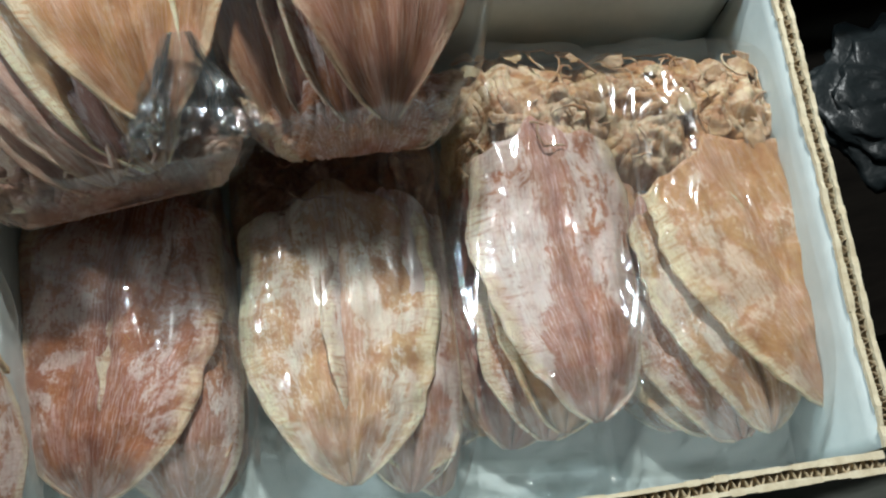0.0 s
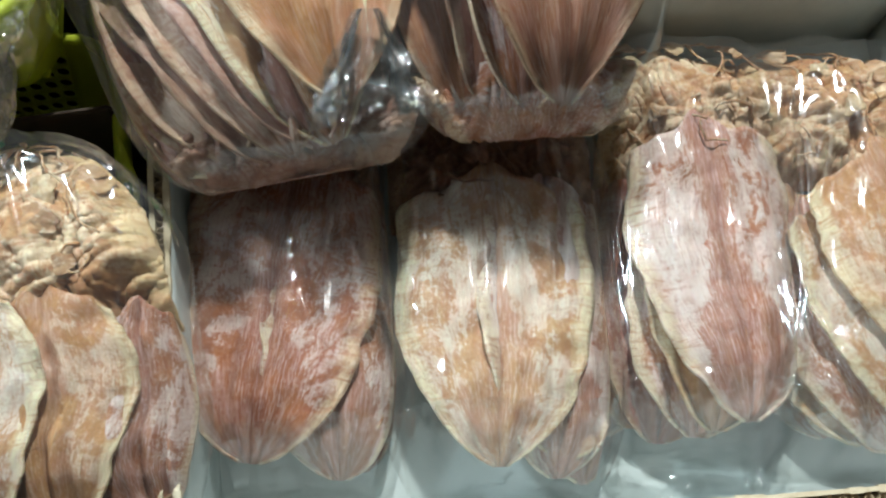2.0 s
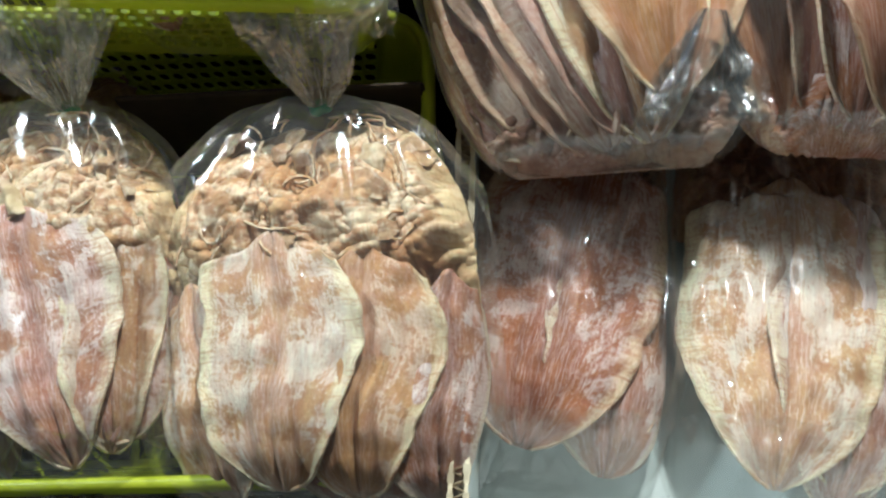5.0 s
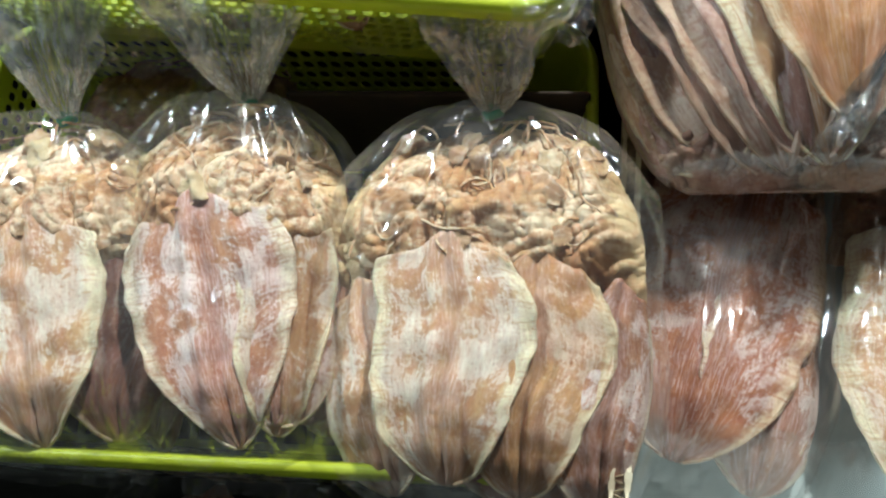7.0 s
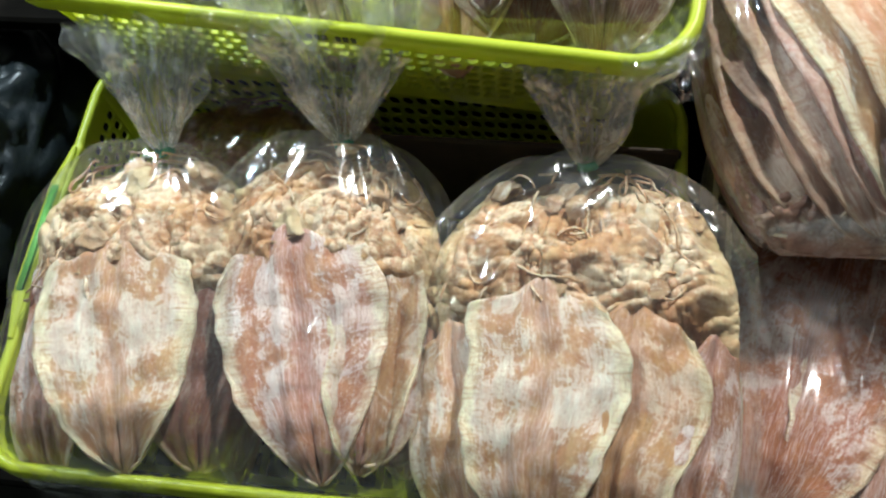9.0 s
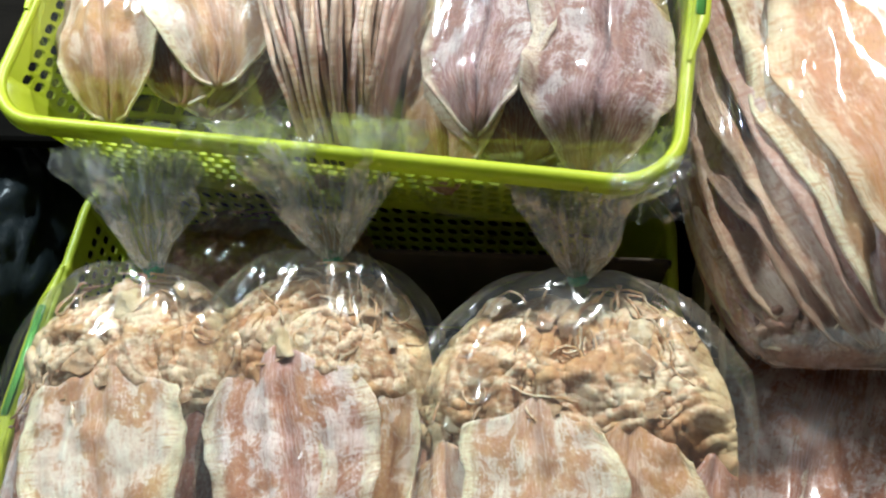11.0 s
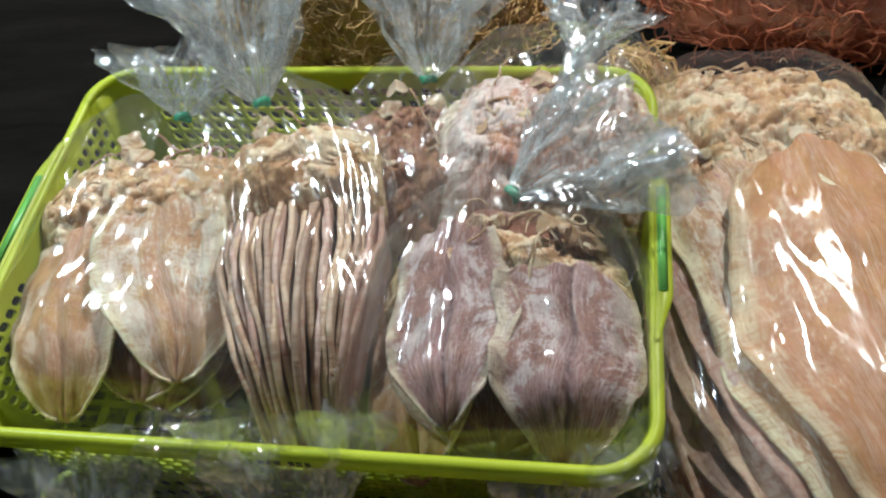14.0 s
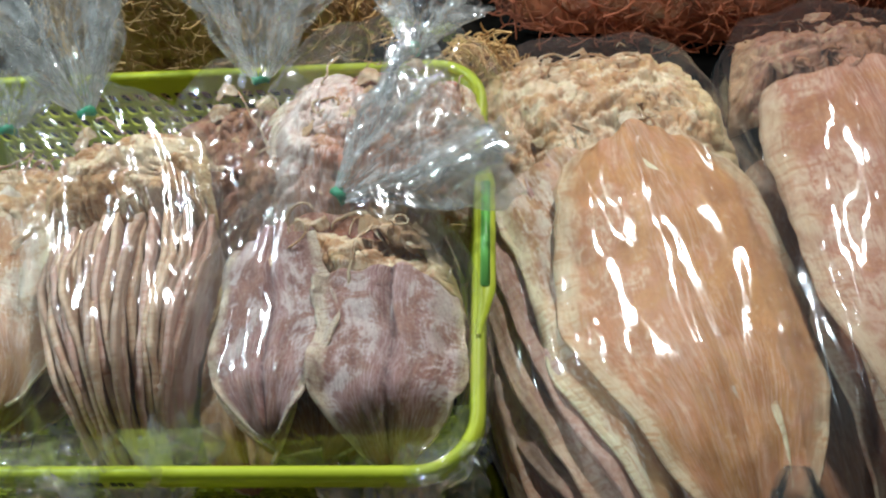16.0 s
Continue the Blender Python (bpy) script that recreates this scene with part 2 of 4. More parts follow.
    if gather:
        # folds crowd together at the tie and fan out
        uv = ns.new("ShaderNodeSeparateXYZ")
        ln.new(tc.outputs["UV"], uv.inputs[0])
        fan = noise_of(nt, tc.outputs["UV"], 15.0, 5, 0.7, (4.0, 0.35, 1.0), 0.3)
        tight = ramp(nt, uv.outputs[1], [(0.0, grey(1.0)), (0.22, grey(0.58)), (0.6, grey(0.30)), (1.0, grey(0.18))])
        veil = maths(nt, "MULTIPLY", ramp(nt, fan, [(0.45, grey(0.05)), (0.55, grey(0.55)), (0.60, grey(1))]), tight)
        ln.new(maths(nt, "ADD", veil, haze * 0.3), body.inputs[0])
    ln.new(clear.outputs[0], body.inputs[1]), ln.new(hz.outputs[0], body.inputs[2])
    lw = add(nt, "ShaderNodeLayerWeight", Blend=0.5)
    ln.new(b.outputs[0], lw.inputs["Normal"])
    steep = maths(nt, "ADD", maths(nt, "MULTIPLY", maths(nt, "POWER", lw.outputs["Facing"], 3.0), 0.24), 0.05)
    out = ns.new("ShaderNodeMixShader")
    f = maths(nt, "MULTIPLY", steep, gloss)
    ln.new(maths(nt, "MINIMUM", f, 0.34), out.inputs[0])
    ln.new(body.outputs[0], out.inputs[1]), ln.new(shine.outputs[0], out.inputs[2])
    ln.new(out.outputs[0], ns["Material Output"].inputs["Surface"])
    return m


FILM = film_material("clear_film", 0.022, 1.25, 0.038, 11.0, 0.0062, 0.14, 0.05)
FRILL = film_material("gathered_film", 0.10, 2.4, 0.06, 16.0, 0.008, 0.25, 0.35, True)
SLACK = film_material("slack_film", 0.015, 1.6, 0.05, 15.0, 0.02, 0.2, 1.2)


def plain(name, a, b, scale, rough, bumpiness=0.2, dist=0.002, stretch=None, spec=0.5):
    m, nt, ns, ln, p = nodes_of(name)
    tc = ns.new("ShaderNodeTexCoord")
    n = noise_of(nt, tc.outputs["Object"], scale, 6, 0.6, stretch)
    n2 = noise_of(nt, tc.outputs["Object"], scale * 7, 4, 0.6, stretch)
    fac = maths(nt, "ADD", maths(nt, "MULTIPLY", n, 0.7), maths(nt, "MULTIPLY", n2, 0.3))
    ln.new(ramp(nt, fac, [(0.32, a), (0.66, b)]), p.inputs["Base Color"])
    p.inputs["Roughness"].default_value = rough
    p.inputs["Specular IOR Level"].default_value = spec
    bump(nt, p, fac, bumpiness, dist)
    return m


LIME = plain("lime_plastic", (0.54, 0.62, 0.035), (0.68, 0.75, 0.075), 9, 0.38, 0.1, 0.001)
glow = LIME.node_tree.nodes.new("ShaderNodeBsdfTranslucent")
glow.inputs["Color"].default_value = (0.62, 0.70, 0.05, 1)
both = LIME.node_tree.nodes.new("ShaderNodeMixShader")
both.inputs[0].default_value = 0.42
LIME.node_tree.links.new(LIME.node_tree.nodes["Principled BSDF"].outputs[0], both.inputs[1])
LIME.node_tree.links.new(glow.outputs[0], both.inputs[2])
LIME.node_tree.links.new(both.outputs[0], LIME.node_tree.nodes["Material Output"].inputs["Surface"])
LIMEDARK = plain("green_insert", (0.10, 0.36, 0.06), (0.16, 0.46, 0.10), 12, 0.35, 0.1, 0.001)
TIE = plain("green_band", (0.0, 0.20, 0.10), (0.02, 0.32, 0.16), 40, 0.4, 0.3, 0.001)
LINER = plain("white_carton", (0.46, 0.53, 0.52), (0.64, 0.70, 0.68), 6, 0.5, 0.15, 0.002)
KRAFT = plain("kraft_edge", (0.50, 0.40, 0.25), (0.74, 0.66, 0.48), 60, 0.85, 0.6, 0.002)
FLUTE = plain("kraft_flute", (0.30, 0.22, 0.13), (0.50, 0.40, 0.26), 60, 0.9, 0.6, 0.002)
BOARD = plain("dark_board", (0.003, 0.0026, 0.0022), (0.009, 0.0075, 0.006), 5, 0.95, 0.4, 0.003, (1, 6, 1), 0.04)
SHELFWOOD = plain("grey_board", (0.06, 0.065, 0.055), (0.12, 0.125, 0.11), 5, 0.8, 0.4, 0.003, (1, 6, 1), 0.2)
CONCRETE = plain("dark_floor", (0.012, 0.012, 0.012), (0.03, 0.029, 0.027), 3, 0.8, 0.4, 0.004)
BLACKBAG = plain("black_plastic", (0.007, 0.009, 0.010), (0.018, 0.024, 0.026), 9, 0.34, 0.5, 0.01, None, 0.25)
ENCLOSURE = plain("dark_enclosure", (0.05, 0.05, 0.048), (0.09, 0.088, 0.082), 2, 0.9, 0.2, 0.004)
REDSHRED = plain("red_shreds", (0.36, 0.075, 0.03), (0.62, 0.20, 0.09), 30, 0.6, 0.5, 0.002)
TANSHRED = plain("tan_shreds", (0.42, 0.22, 0.07), (0.66, 0.42, 0.17), 30, 0.6, 0.5, 0.002)
SHADECARD = plain("shade_dark_cardboard", (0.045, 0.030, 0.020), (0.09, 0.062, 0.042), 8, 0.85)
INK = plain("faded_ink", (0.05, 0.07, 0.02), (0.12, 0.14, 0.04), 80, 0.6)

# ---- helpers for shapes ----


def thing(name, m, label, category, group="", kind=""):
    ob = new(name)
    ob.matrix_world = m
    return tagged(ob, label, category, group, kind)


def part(name, bm, mat, parent=None, label="", smooth=True, thick=0.0):
    me = bpy.data.meshes.new(name)
    bm.to_mesh(me)
    bm.free()
    me.materials.append(mat)
    if smooth:
        me.shade_smooth()
    ob = new(name, me)
    ob.parent = parent
    if label:
        ob["label"] = label
    if thick:
        s = ob.modifiers.new("thickness", "SOLIDIFY")
        s.thickness, s.offset = thick, 0.0
    return ob


def grid(nu, nv, fn, closed=False):
    """A sheet of nu by nv cells from fn(i/nu, j/nv), with UVs."""
    bm = bmesh.new()
    uvl = bm.loops.layers.uv.new("UVMap")
    cols = nu if closed else nu + 1
    vs = [[bm.verts.new(fn(i / nu, j / nv)) for i in range(cols)] for j in range(nv + 1)]
    for j in range(nv):
        for i in range(nu):
            k = (i + 1) % cols
            f = bm.faces.new((vs[j][i], vs[j][k], vs[j + 1][k], vs[j + 1][i]))
            for lp, (a, b) in zip(f.loops, ((i, j), (i + 1, j), (i + 1, j + 1), (i, j + 1))):
                lp[uvl].uv = (a / nu, b / nv)
    return bm


def box_into(bm, x0, y0, z0, x1, y1, z1, m=None):
    v = [bm.verts.new((x, y, z)) for z in (z0, z1) for y in (y0, y1) for x in (x0, x1)]
    for a in ((0, 2, 3, 1), (4, 5, 7, 6), (0, 1, 5, 4), (2, 6, 7, 3), (0, 4, 6, 2), (1, 3, 7, 5)):
        bm.faces.new([v[i] for i in a])
    if m:
        bmesh.ops.transform(bm, matrix=m, verts=v)


def wob(x, y, z=0.0):
    return noise.noise((x, y, z))


# ---- dried squid in bags ----


class Bag:
    """The pillow that a filled bag makes: y runs from its bottom to its mouth, z up from what it lies on."""

    def __init__(self, length, width, height, full=0.9, foot=0.6, neck=0.1, seed=0.0):
        self.L, self.W, self.T = length, width, height
        self.full, self.foot, self.neck, self.seed, self.lift, self.side = full, foot, neck, seed, 0.0, 0.0

    def span(self, v):
        lo = self.foot + (1 - self.foot) * math.sqrt(max(0, 1 - (1 - min(v / 0.35, 1)) ** 2))
        up = 1.0
        if v > self.full:
            k = min((v - self.full) / (1 - self.full), 1)
            up = self.neck + (1 - self.neck) * math.sqrt(max(0, 1 - k ** 2))
        return 0.5 * self.W * lo * up

    def rise(self, v):
        lo = 0.05 + 0.95 * math.sqrt(max(0, 1 - (1 - min(v / 0.28, 1)) ** 2))
        up = 1.0
        if v > self.full - 0.1:
            k = min((v - self.full + 0.1) / (1.1 - self.full), 1)
            up = 0.2 + 0.8 * math.sqrt(max(0, 1 - k ** 2))
        return self.T * lo * up

    def top(self, x, y):
        v = min(max(y / self.L, 0), 1)
        q = min(abs(x) / max(self.span(v), 1e-4), 1)
        near = max(0, (v - self.full + 0.12) / (1.12 - self.full))
        return self.rise(v) * (0.42 + 0.58 * (1 - q ** 2.6) ** 0.5) + 0.85 * self.lift * near ** 2.2


def film(bag, parent, pleats=9, crumple=0.0012, name="film"):
    s = bag.seed
    rnd = random.Random(int(s * 100) + 11)
    folds = []
    for i in range(44):
        v1 = rnd.uniform(0.92, 1.04) if i % 3 else rnd.uniform(0.25, 0.95)
        folds.append((rnd.uniform(-0.02, 0.52), v1 - rnd.uniform(0.20, 0.85), v1, rnd.gauss(0, 0.04), rnd.uniform(0.0008, 0.0030), rnd.uniform(0.006, 0.018)))
    rows = {}

    def ridge(a, v):
        if v not in rows:
            rows[v] = []
            for a0, v0, v1, lean, h, w in folds:
                if v0 < v < v1:
                    t = (v - v0) / (v1 - v0)
                    rows[v].append((a0 + lean * (t - 0.5) * 2, h * math.sin(math.pi * t) ** 0.6, w))
        return sum(h * max(0.0, 1 - abs(a - c) / w) for c, h, w in rows[v])

    def at(a, v):
        th = 2 * math.pi * a
        c, sn = math.cos(th), math.sin(th)
        w, h = bag.span(v) + 0.004, bag.rise(v) + 0.005 * min(1, v * 9)
        e = 0.72
        x = w * math.copysign(abs(c) ** e, c)
        z = h * (0.42 + (0.58 if sn > 0 else 0.42) * math.copysign(abs(sn) ** 0.85, sn))
        y = v * bag.L
        k = crumple * (2.2 * abs(wob(x * 16 + s, y * 2, z * 16)) - 0.4 + 0.45 * abs(wob(x * 46, y * 1.5 + s, z * 46)))
        k += ridge(a, v) + (0.0018 + 0.0052 * wob(x * 7 + s, y * 15, s) + 0.002 * wob(x * 20, y * 34 + s, s)) * min(1, v * 6)
        near = max(0, (v - bag.full + 0.12) / (1.12 - bag.full))
        k += 0.05 * bag.W * near * (1 - 0.6 * near) * math.sin(pleats * th + s) * (1 + wob(x * 8, y * 8, s))
        d = math.hypot(x, z - h * 0.42) + 1e-6
        return (x + k * x / d + bag.side * near ** 2, y + 0.3 * crumple * wob(x * 20, z * 20, s), max(z + k * (z - h * 0.42) / d, 0.0005) + bag.lift * near ** 2.2)

    bm = grid(256, 84, at, closed=True)
    ob = part(name, bm, FILM, parent, "clear crinkled plastic film")
    return ob


def frill(bag, parent, m, length=0.085, spread=0.045, seed=0.0, flat=0.5, tie=True, mat=None):
    """The gathered mouth of a bag above its tie."""

    def at(a, v):
        th = 2 * math.pi * a
        r = 0.006 + spread * v ** 0.8
        r *= 1 + 0.32 * math.sin(7 * th + 5 * seed + 2 * v) * v ** 0.5 + 0.35 * wob(math.cos(th) * 2 + seed, math.sin(th) * 2, v * 3)
        r *= 1 + 0.42 * (abs(math.sin(8.5 * th + seed + 2 * v)) - 0.6) + 0.20 * (abs(math.sin(18.5 * th + 2 * seed)) - 0.6) + 0.30 * v * wob(math.cos(th) * 6 + seed, math.sin(th) * 6, v * 5)
        return (r * math.cos(th), v * length * (1 + 0.22 * wob(math.cos(th) * 1.5, math.sin(th) * 1.5 + seed, 4)), flat * r * math.sin(th) + 0.012 * v * wob(th, v * 4, seed))

    f = part("gathered_mouth", grid(240, 28, at, closed=True), mat or FRILL, parent, "gathered plastic bag mouth")
    f.matrix_local = m
    if not tie:
        return
    bm = bmesh.new()
    rings = []
    for i in range(18):
        th = 2 * math.pi * i / 18
        rings.append([bm.verts.new(((0.0062 + 0.0018 * math.cos(p)) * math.cos(th), 0.0035 * math.sin(p) + 0.0012 * math.sin(2 * th), (0.0062 + 0.0018 * math.cos(p)) * math.sin(th))) for p in [2 * math.pi * q / 8 for q in range(8)]])
    for i in range(18):
        for q in range(8):
            bm.faces.new((rings[i][q], rings[(i + 1) % 18][q], rings[(i + 1) % 18][(q + 1) % 8], rings[i][(q + 1) % 8]))
    t = part("tie", bm, TIE, parent, "green rubber band")
    t.matrix_local = m


def hem(bag, parent, y0, y1, wide, lift=0.010, seed=0.0, x0=0.0):
    """The slack crumpled end of the film beyond the squid."""

    def at(a, v):
        x = x0 + (a - 0.5) * wide * (1 - 0.12 * (1 - v)) + 0.004 * wob(v * 4, a * 7, seed)
        y = y0 + (y1 - y0) * v + 0.006 * wob(a * 5, seed)
        z = 0.003 + (bag.top(x, y) + 0.002 if y > 0 and abs(x) < bag.span(y / bag.L) else 0.0)
        z += lift * (0.6 + 0.4 * v) * (0.2 + 2.0 * abs(wob(x * 38 + seed, y * 22, seed)) + 0.9 * abs(wob(x * 95, y * 60 + seed, 2.0)))
        return (x, y, z)

    part("film_end", grid(64, 22, at), SLACK, parent, "slack crumpled film end")


def mantle(bag, parent, dx, dy, lean, length, width, level, mat, seed=0.0, broad=0.58, narrow=0.18, blunt=0.52, name="squid"):
    """One flattened squid body: tip down at (dx, dy), leaning by degrees to its right, at a level of the pile."""
    ca, sa = math.cos(radians(lean)), math.sin(radians(lean))

    def at(a, u):
        s = 2 * a - 1
        if u < broad:
            hw = max(0.012, 1 - (1 - u / broad) ** 2) ** blunt
        else:
            hw = 1 - narrow * ((u - broad) / (1 - broad)) ** 2.0
        hw = 0.5 * width * hw * (1 + 0.14 * wob(u * 3.4, seed + (3 if s > 0 else 0)) + 0.045 * wob(u * 13, seed + (6 if s > 0 else 1)))
        lx = s * hw + 0.008 * wob(u * 2.5, seed + 9)
        top = width * (0.09 * math.exp(-(s / 0.22) ** 2) - 0.10 * s * s) * max(0, u - 0.75) / 0.25 + 0.010 * wob(s * 3, seed + 5) * max(0, u - 0.7) / 0.3
        ly = u * length + top
        x, y = dx + lx * ca + ly * sa, dy + ly * ca - lx * sa
        y = min(max(y, 0.003), bag.L * 0.99)
        lim = bag.span(y / bag.L) * 0.985
        over = max(0, abs(x) - lim)
        if abs(x) > 0.75 * lim:
            x = math.copysign(lim * (0.75 + 0.25 * math.tanh((abs(x) / lim - 0.75) / 0.25)), x)
        z = bag.top(x, y) * level - 0.003 - over * 0.8
        z += (0.004 + 0.006 * wob(u * 6, seed + 2 * s)) * s ** 6 - 0.0035 * math.exp(-(s / 0.07) ** 2) + 0.0022 * math.exp(-((abs(s) - 0.2) / 0.08) ** 2)
        z += 0.011 * (0.3 - abs(wob(lx * 26 + seed, ly * 6, seed))) + 0.0045 * wob(lx * 80 + seed, ly * 16, 3.0) + 0.003 * wob(lx * 50, ly * 60, seed) - 0.0085
        z += 0.0007 * math.sin(s * 9 + 3 * wob(u * 3, seed)) * math.exp(-u / 0.22) * (1 - s * s)
        return (x, y, max(z, 0.003))

    return part(name, grid(40, 46, at), mat, parent, thick=0.0026)


def edgewise(bag, parent, x0, y0, y1, mat, seed, lean=0.0, level=0.97, name="squid"):
    """A squid body packed on its edge, so that only its long rim shows."""

    def at(a, u):
        y = y0 + (y1 - y0) * u
        x = (x0 + 0.006 * wob(seed * 3.7, 1.0)) * (0.38 + 0.62 * min(1, u * 1.5)) + lean * (u - 0.5) + 0.0035 * wob(u * 2.2, seed) + 0.0012 * wob(u * 9, seed + 4) + 0.008 * (a - 0.6) * wob(u * 1.6, seed + 8)
        lim = bag.span(min(y / bag.L, 1)) * 0.97
        x = max(-lim, min(lim, x))
        end = math.sin(math.pi * min(max(u * 0.92 + 0.04, 0), 1)) ** 0.35
        z = (0.15 + 0.85 * a) * (bag.top(x, y) * level * end - 0.004 + 0.010 * wob(u * 2.5, seed + 2) + 0.003 * wob(u * 12, seed + 2))
        x += 0.006 * wob(u * 3, seed + 11) * max(0, a - 0.75) / 0.25
        return (x, y, max(z, 0.003))

    return part(name, grid(8, 48, at), mat, parent, thick=0.0044)


def arms(bag, parent, cx, y0, y1, half, count, mat, seed, level=1.0):
    """The crumpled heads and arms pressed under the film: curled arms on edge, and folded flaps of skin."""
    rnd = random.Random(int(seed * 100) + 7)
    bm = bmesh.new()
    uvl = bm.loops.layers.uv.new("UVMap")
    skin = bmesh.new()
    uvs = skin.loops.layers.uv.new("UVMap")

    def inside(x, y):
        y = max(y0 - 0.012, min(y, y1 + 0.004))
        lim = bag.span(min(max(y / bag.L, 0), 1)) * 0.93
        return max(-lim, min(lim, x)), y

    for c in range(int(count * 0.20)):
        x, y = cx + rnd.uniform(-half, half), rnd.uniform(y0, y1)
        head, curl = rnd.choice((1, -1)) * math.pi / 2 + rnd.gauss(0, 0.7), rnd.uniform(-1.0, 1.0) ** 3
        wide = rnd.uniform(0.0005, 0.0014)
        depth = rnd.uniform(0.70, 0.99) * level
        n = rnd.randint(8, 16)
        tw, twv = rnd.uniform(0.3, 2.2), rnd.uniform(-0.3, 0.3)
        rows, lift = [], rnd.uniform(0, 6)
        for i in range(n + 1):
            x, y = inside(x, y)
            roof = bag.top(x, y)
            z = roof * depth - 0.004 + 0.006 * wob(i * 0.33, lift, seed)
            w = wide * (0.35 + 0.65 * math.sin(math.pi * (i + 0.8) / (n + 1.6)))
            nx, ny = -math.sin(head), math.cos(head)
            t = tw + twv * i
            rows.append([bm.verts.new((x + nx * w * q * math.cos(t), y + ny * w * q * math.cos(t), max(0.004, min(z + w * q * math.sin(t), roof - 0.001)))) for q in (-1, 0, 1)])
            x += 0.0046 * math.cos(head)
            y += 0.0046 * math.sin(head)
            head += curl * 0.75 + rnd.uniform(-0.45, 0.45)
        for i in range(n):
            for q in range(2):
                f = bm.faces.new((rows[i][q], rows[i][q + 1], rows[i + 1][q + 1], rows[i + 1][q]))
                for lp, (a, b) in zip(f.loops, ((q, i), (q + 1, i), (q + 1, i + 1), (q, i + 1))):
                    lp[uvl].uv = (0.16 + (c * 0.37) % 0.45 + 0.06 * a, 0.65 + b / 22 + c * 0.71)
    for c in range(int(count * 0.10)):
        x0, yy = inside(cx + rnd.uniform(-half, half), rnd.uniform(y0, y1))
        r = rnd.uniform(0.006, 0.014)
        turn, fold = rnd.uniform(0, 6.28), rnd.uniform(0.5, 1.5)
        depth, n = rnd.uniform(0.82, 0.95) * level, 14
        vs = []
        for j in range(n + 1):
            row = []
            for i in range(n + 1):
                a, b = 2 * i / n - 1, 2 * j / n - 1
                rr = r * (1 + 0.35 * wob(a * 1.4 + c, b * 1.4, seed))
                lx, ly = a * rr * (1 - 0.25 * b * b), b * rr * 0.75 * (1 - 0.25 * a * a)
                hz = -fold * abs(lx) * 0.5 + 0.42 * r * (0.5 - 2 * abs(wob(lx * 70 + c, ly * 40, seed))) + 0.22 * r * (0.3 - abs(wob(lx * 150, ly * 110 + c, seed)))
                x, y = inside(x0 + lx * math.cos(turn) - ly * math.sin(turn), yy + lx * math.sin(turn) + ly * math.cos(turn))
                roof = bag.top(x, y)
                row.append(skin.verts.new((x, y, max(0.004, min(roof * depth + hz, roof - 0.0005 - 0.0015 * abs(wob(x * 200, y * 200)))))))
            vs.append(row)
        for j in range(n):
            for i in range(n):
                f = skin.faces.new((vs[j][i], vs[j][i + 1], vs[j + 1][i + 1], vs[j + 1][i]))
                for lp, (a, b) in zip(f.loops, ((i, j), (i + 1, j), (i + 1, j + 1), (i, j + 1))):
                    lp[uvs].uv = (0.14 + (c * 0.53) % 0.45 + a / n * 0.2, 0.65 + b / n * 0.3 + c * 0.29)
    tagged(part("skin_flaps", skin, SKIN if mat is TENT else TENTDARK, parent, "crumpled dried squid skin", thick=0.0008), kind="stuff")
    tagged(part("arms", bm, mat, parent, "curled dried squid arms", thick=0.0014), kind="stuff")


def pulp(bag, parent, y0, y1, level, mat, seed, part_name="arms_core"):
    """The packed mass under the loose arms."""

    def at(a, v):
        y = y0 + (y1 - y0) * v
        w = bag.span(y / bag.L) * 0.93
        x = (2 * a - 1) * w
        end = math.sin(math.pi * (0.06 + 0.88 * v)) ** 0.4
        wx, wy = x + 0.016 * wob(x * 30, y * 30, seed), y + 0.016 * wob(x * 30 + 7, y * 30, seed)
        fold = 0.55 * abs(wob(wx * 30, wy * 21, seed)) + 0.32 * abs(wob(wx * 62, wy * 46, seed + 2)) + 0.20 * abs(wob(wx * 125, wy * 95, seed + 4)) + 0.10 * abs(wob(wx * 240, wy * 200, seed + 6))
        pit = max(0.0, wob(wx * 17 + 3, wy * 15, seed + 8) - 0.12)
        z = bag.top(x, y) * level * end + 0.005 - 0.031 * fold - 0.024 * pit
        return (x, y, max(0.004, min(z, bag.top(x, y) - 0.001)))

    return part(part_name, grid(150, 110, at), mat, parent, "packed dried squid", thick=0.004)


def stack(bag, parent, count, dx, dy, lean, length, width, mats, seed, side=1, step=0.012, start=0.84):
    """The rest of the pile under the squid on top, fanned to one side."""
    rnd = random.Random(int(seed * 10) + 3)
    for k in range(count):
        mantle(bag, parent, dx + side * step * (k + 1) + rnd.uniform(-0.008, 0.008), dy + rnd.uniform(-0.006, 0.012), lean + rnd.uniform(-6, 6) - side * 2 * k,
               length * rnd.uniform(0.9, 1.02), width * rnd.uniform(0.85, 1.0), start - 0.14 * k, mats[k % len(mats)], seed + k * 1.7)

# ---- setting ----
TABLE = 0.670


def slab(name, x0, y0, z0, x1, y1, z1, mat, label, category, m=None, kind="structure"):
    bm = bmesh.new()
    box_into(bm, x0, y0, z0, x1, y1, z1)
    bmesh.ops.bevel(bm, geom=bm.edges[:], offset=0.003, segments=1, affect="EDGES")
    ob = part(name, bm, mat, smooth=False)
    if m:
        ob.matrix_world = m
    return tagged(ob, label, category, kind=kind)


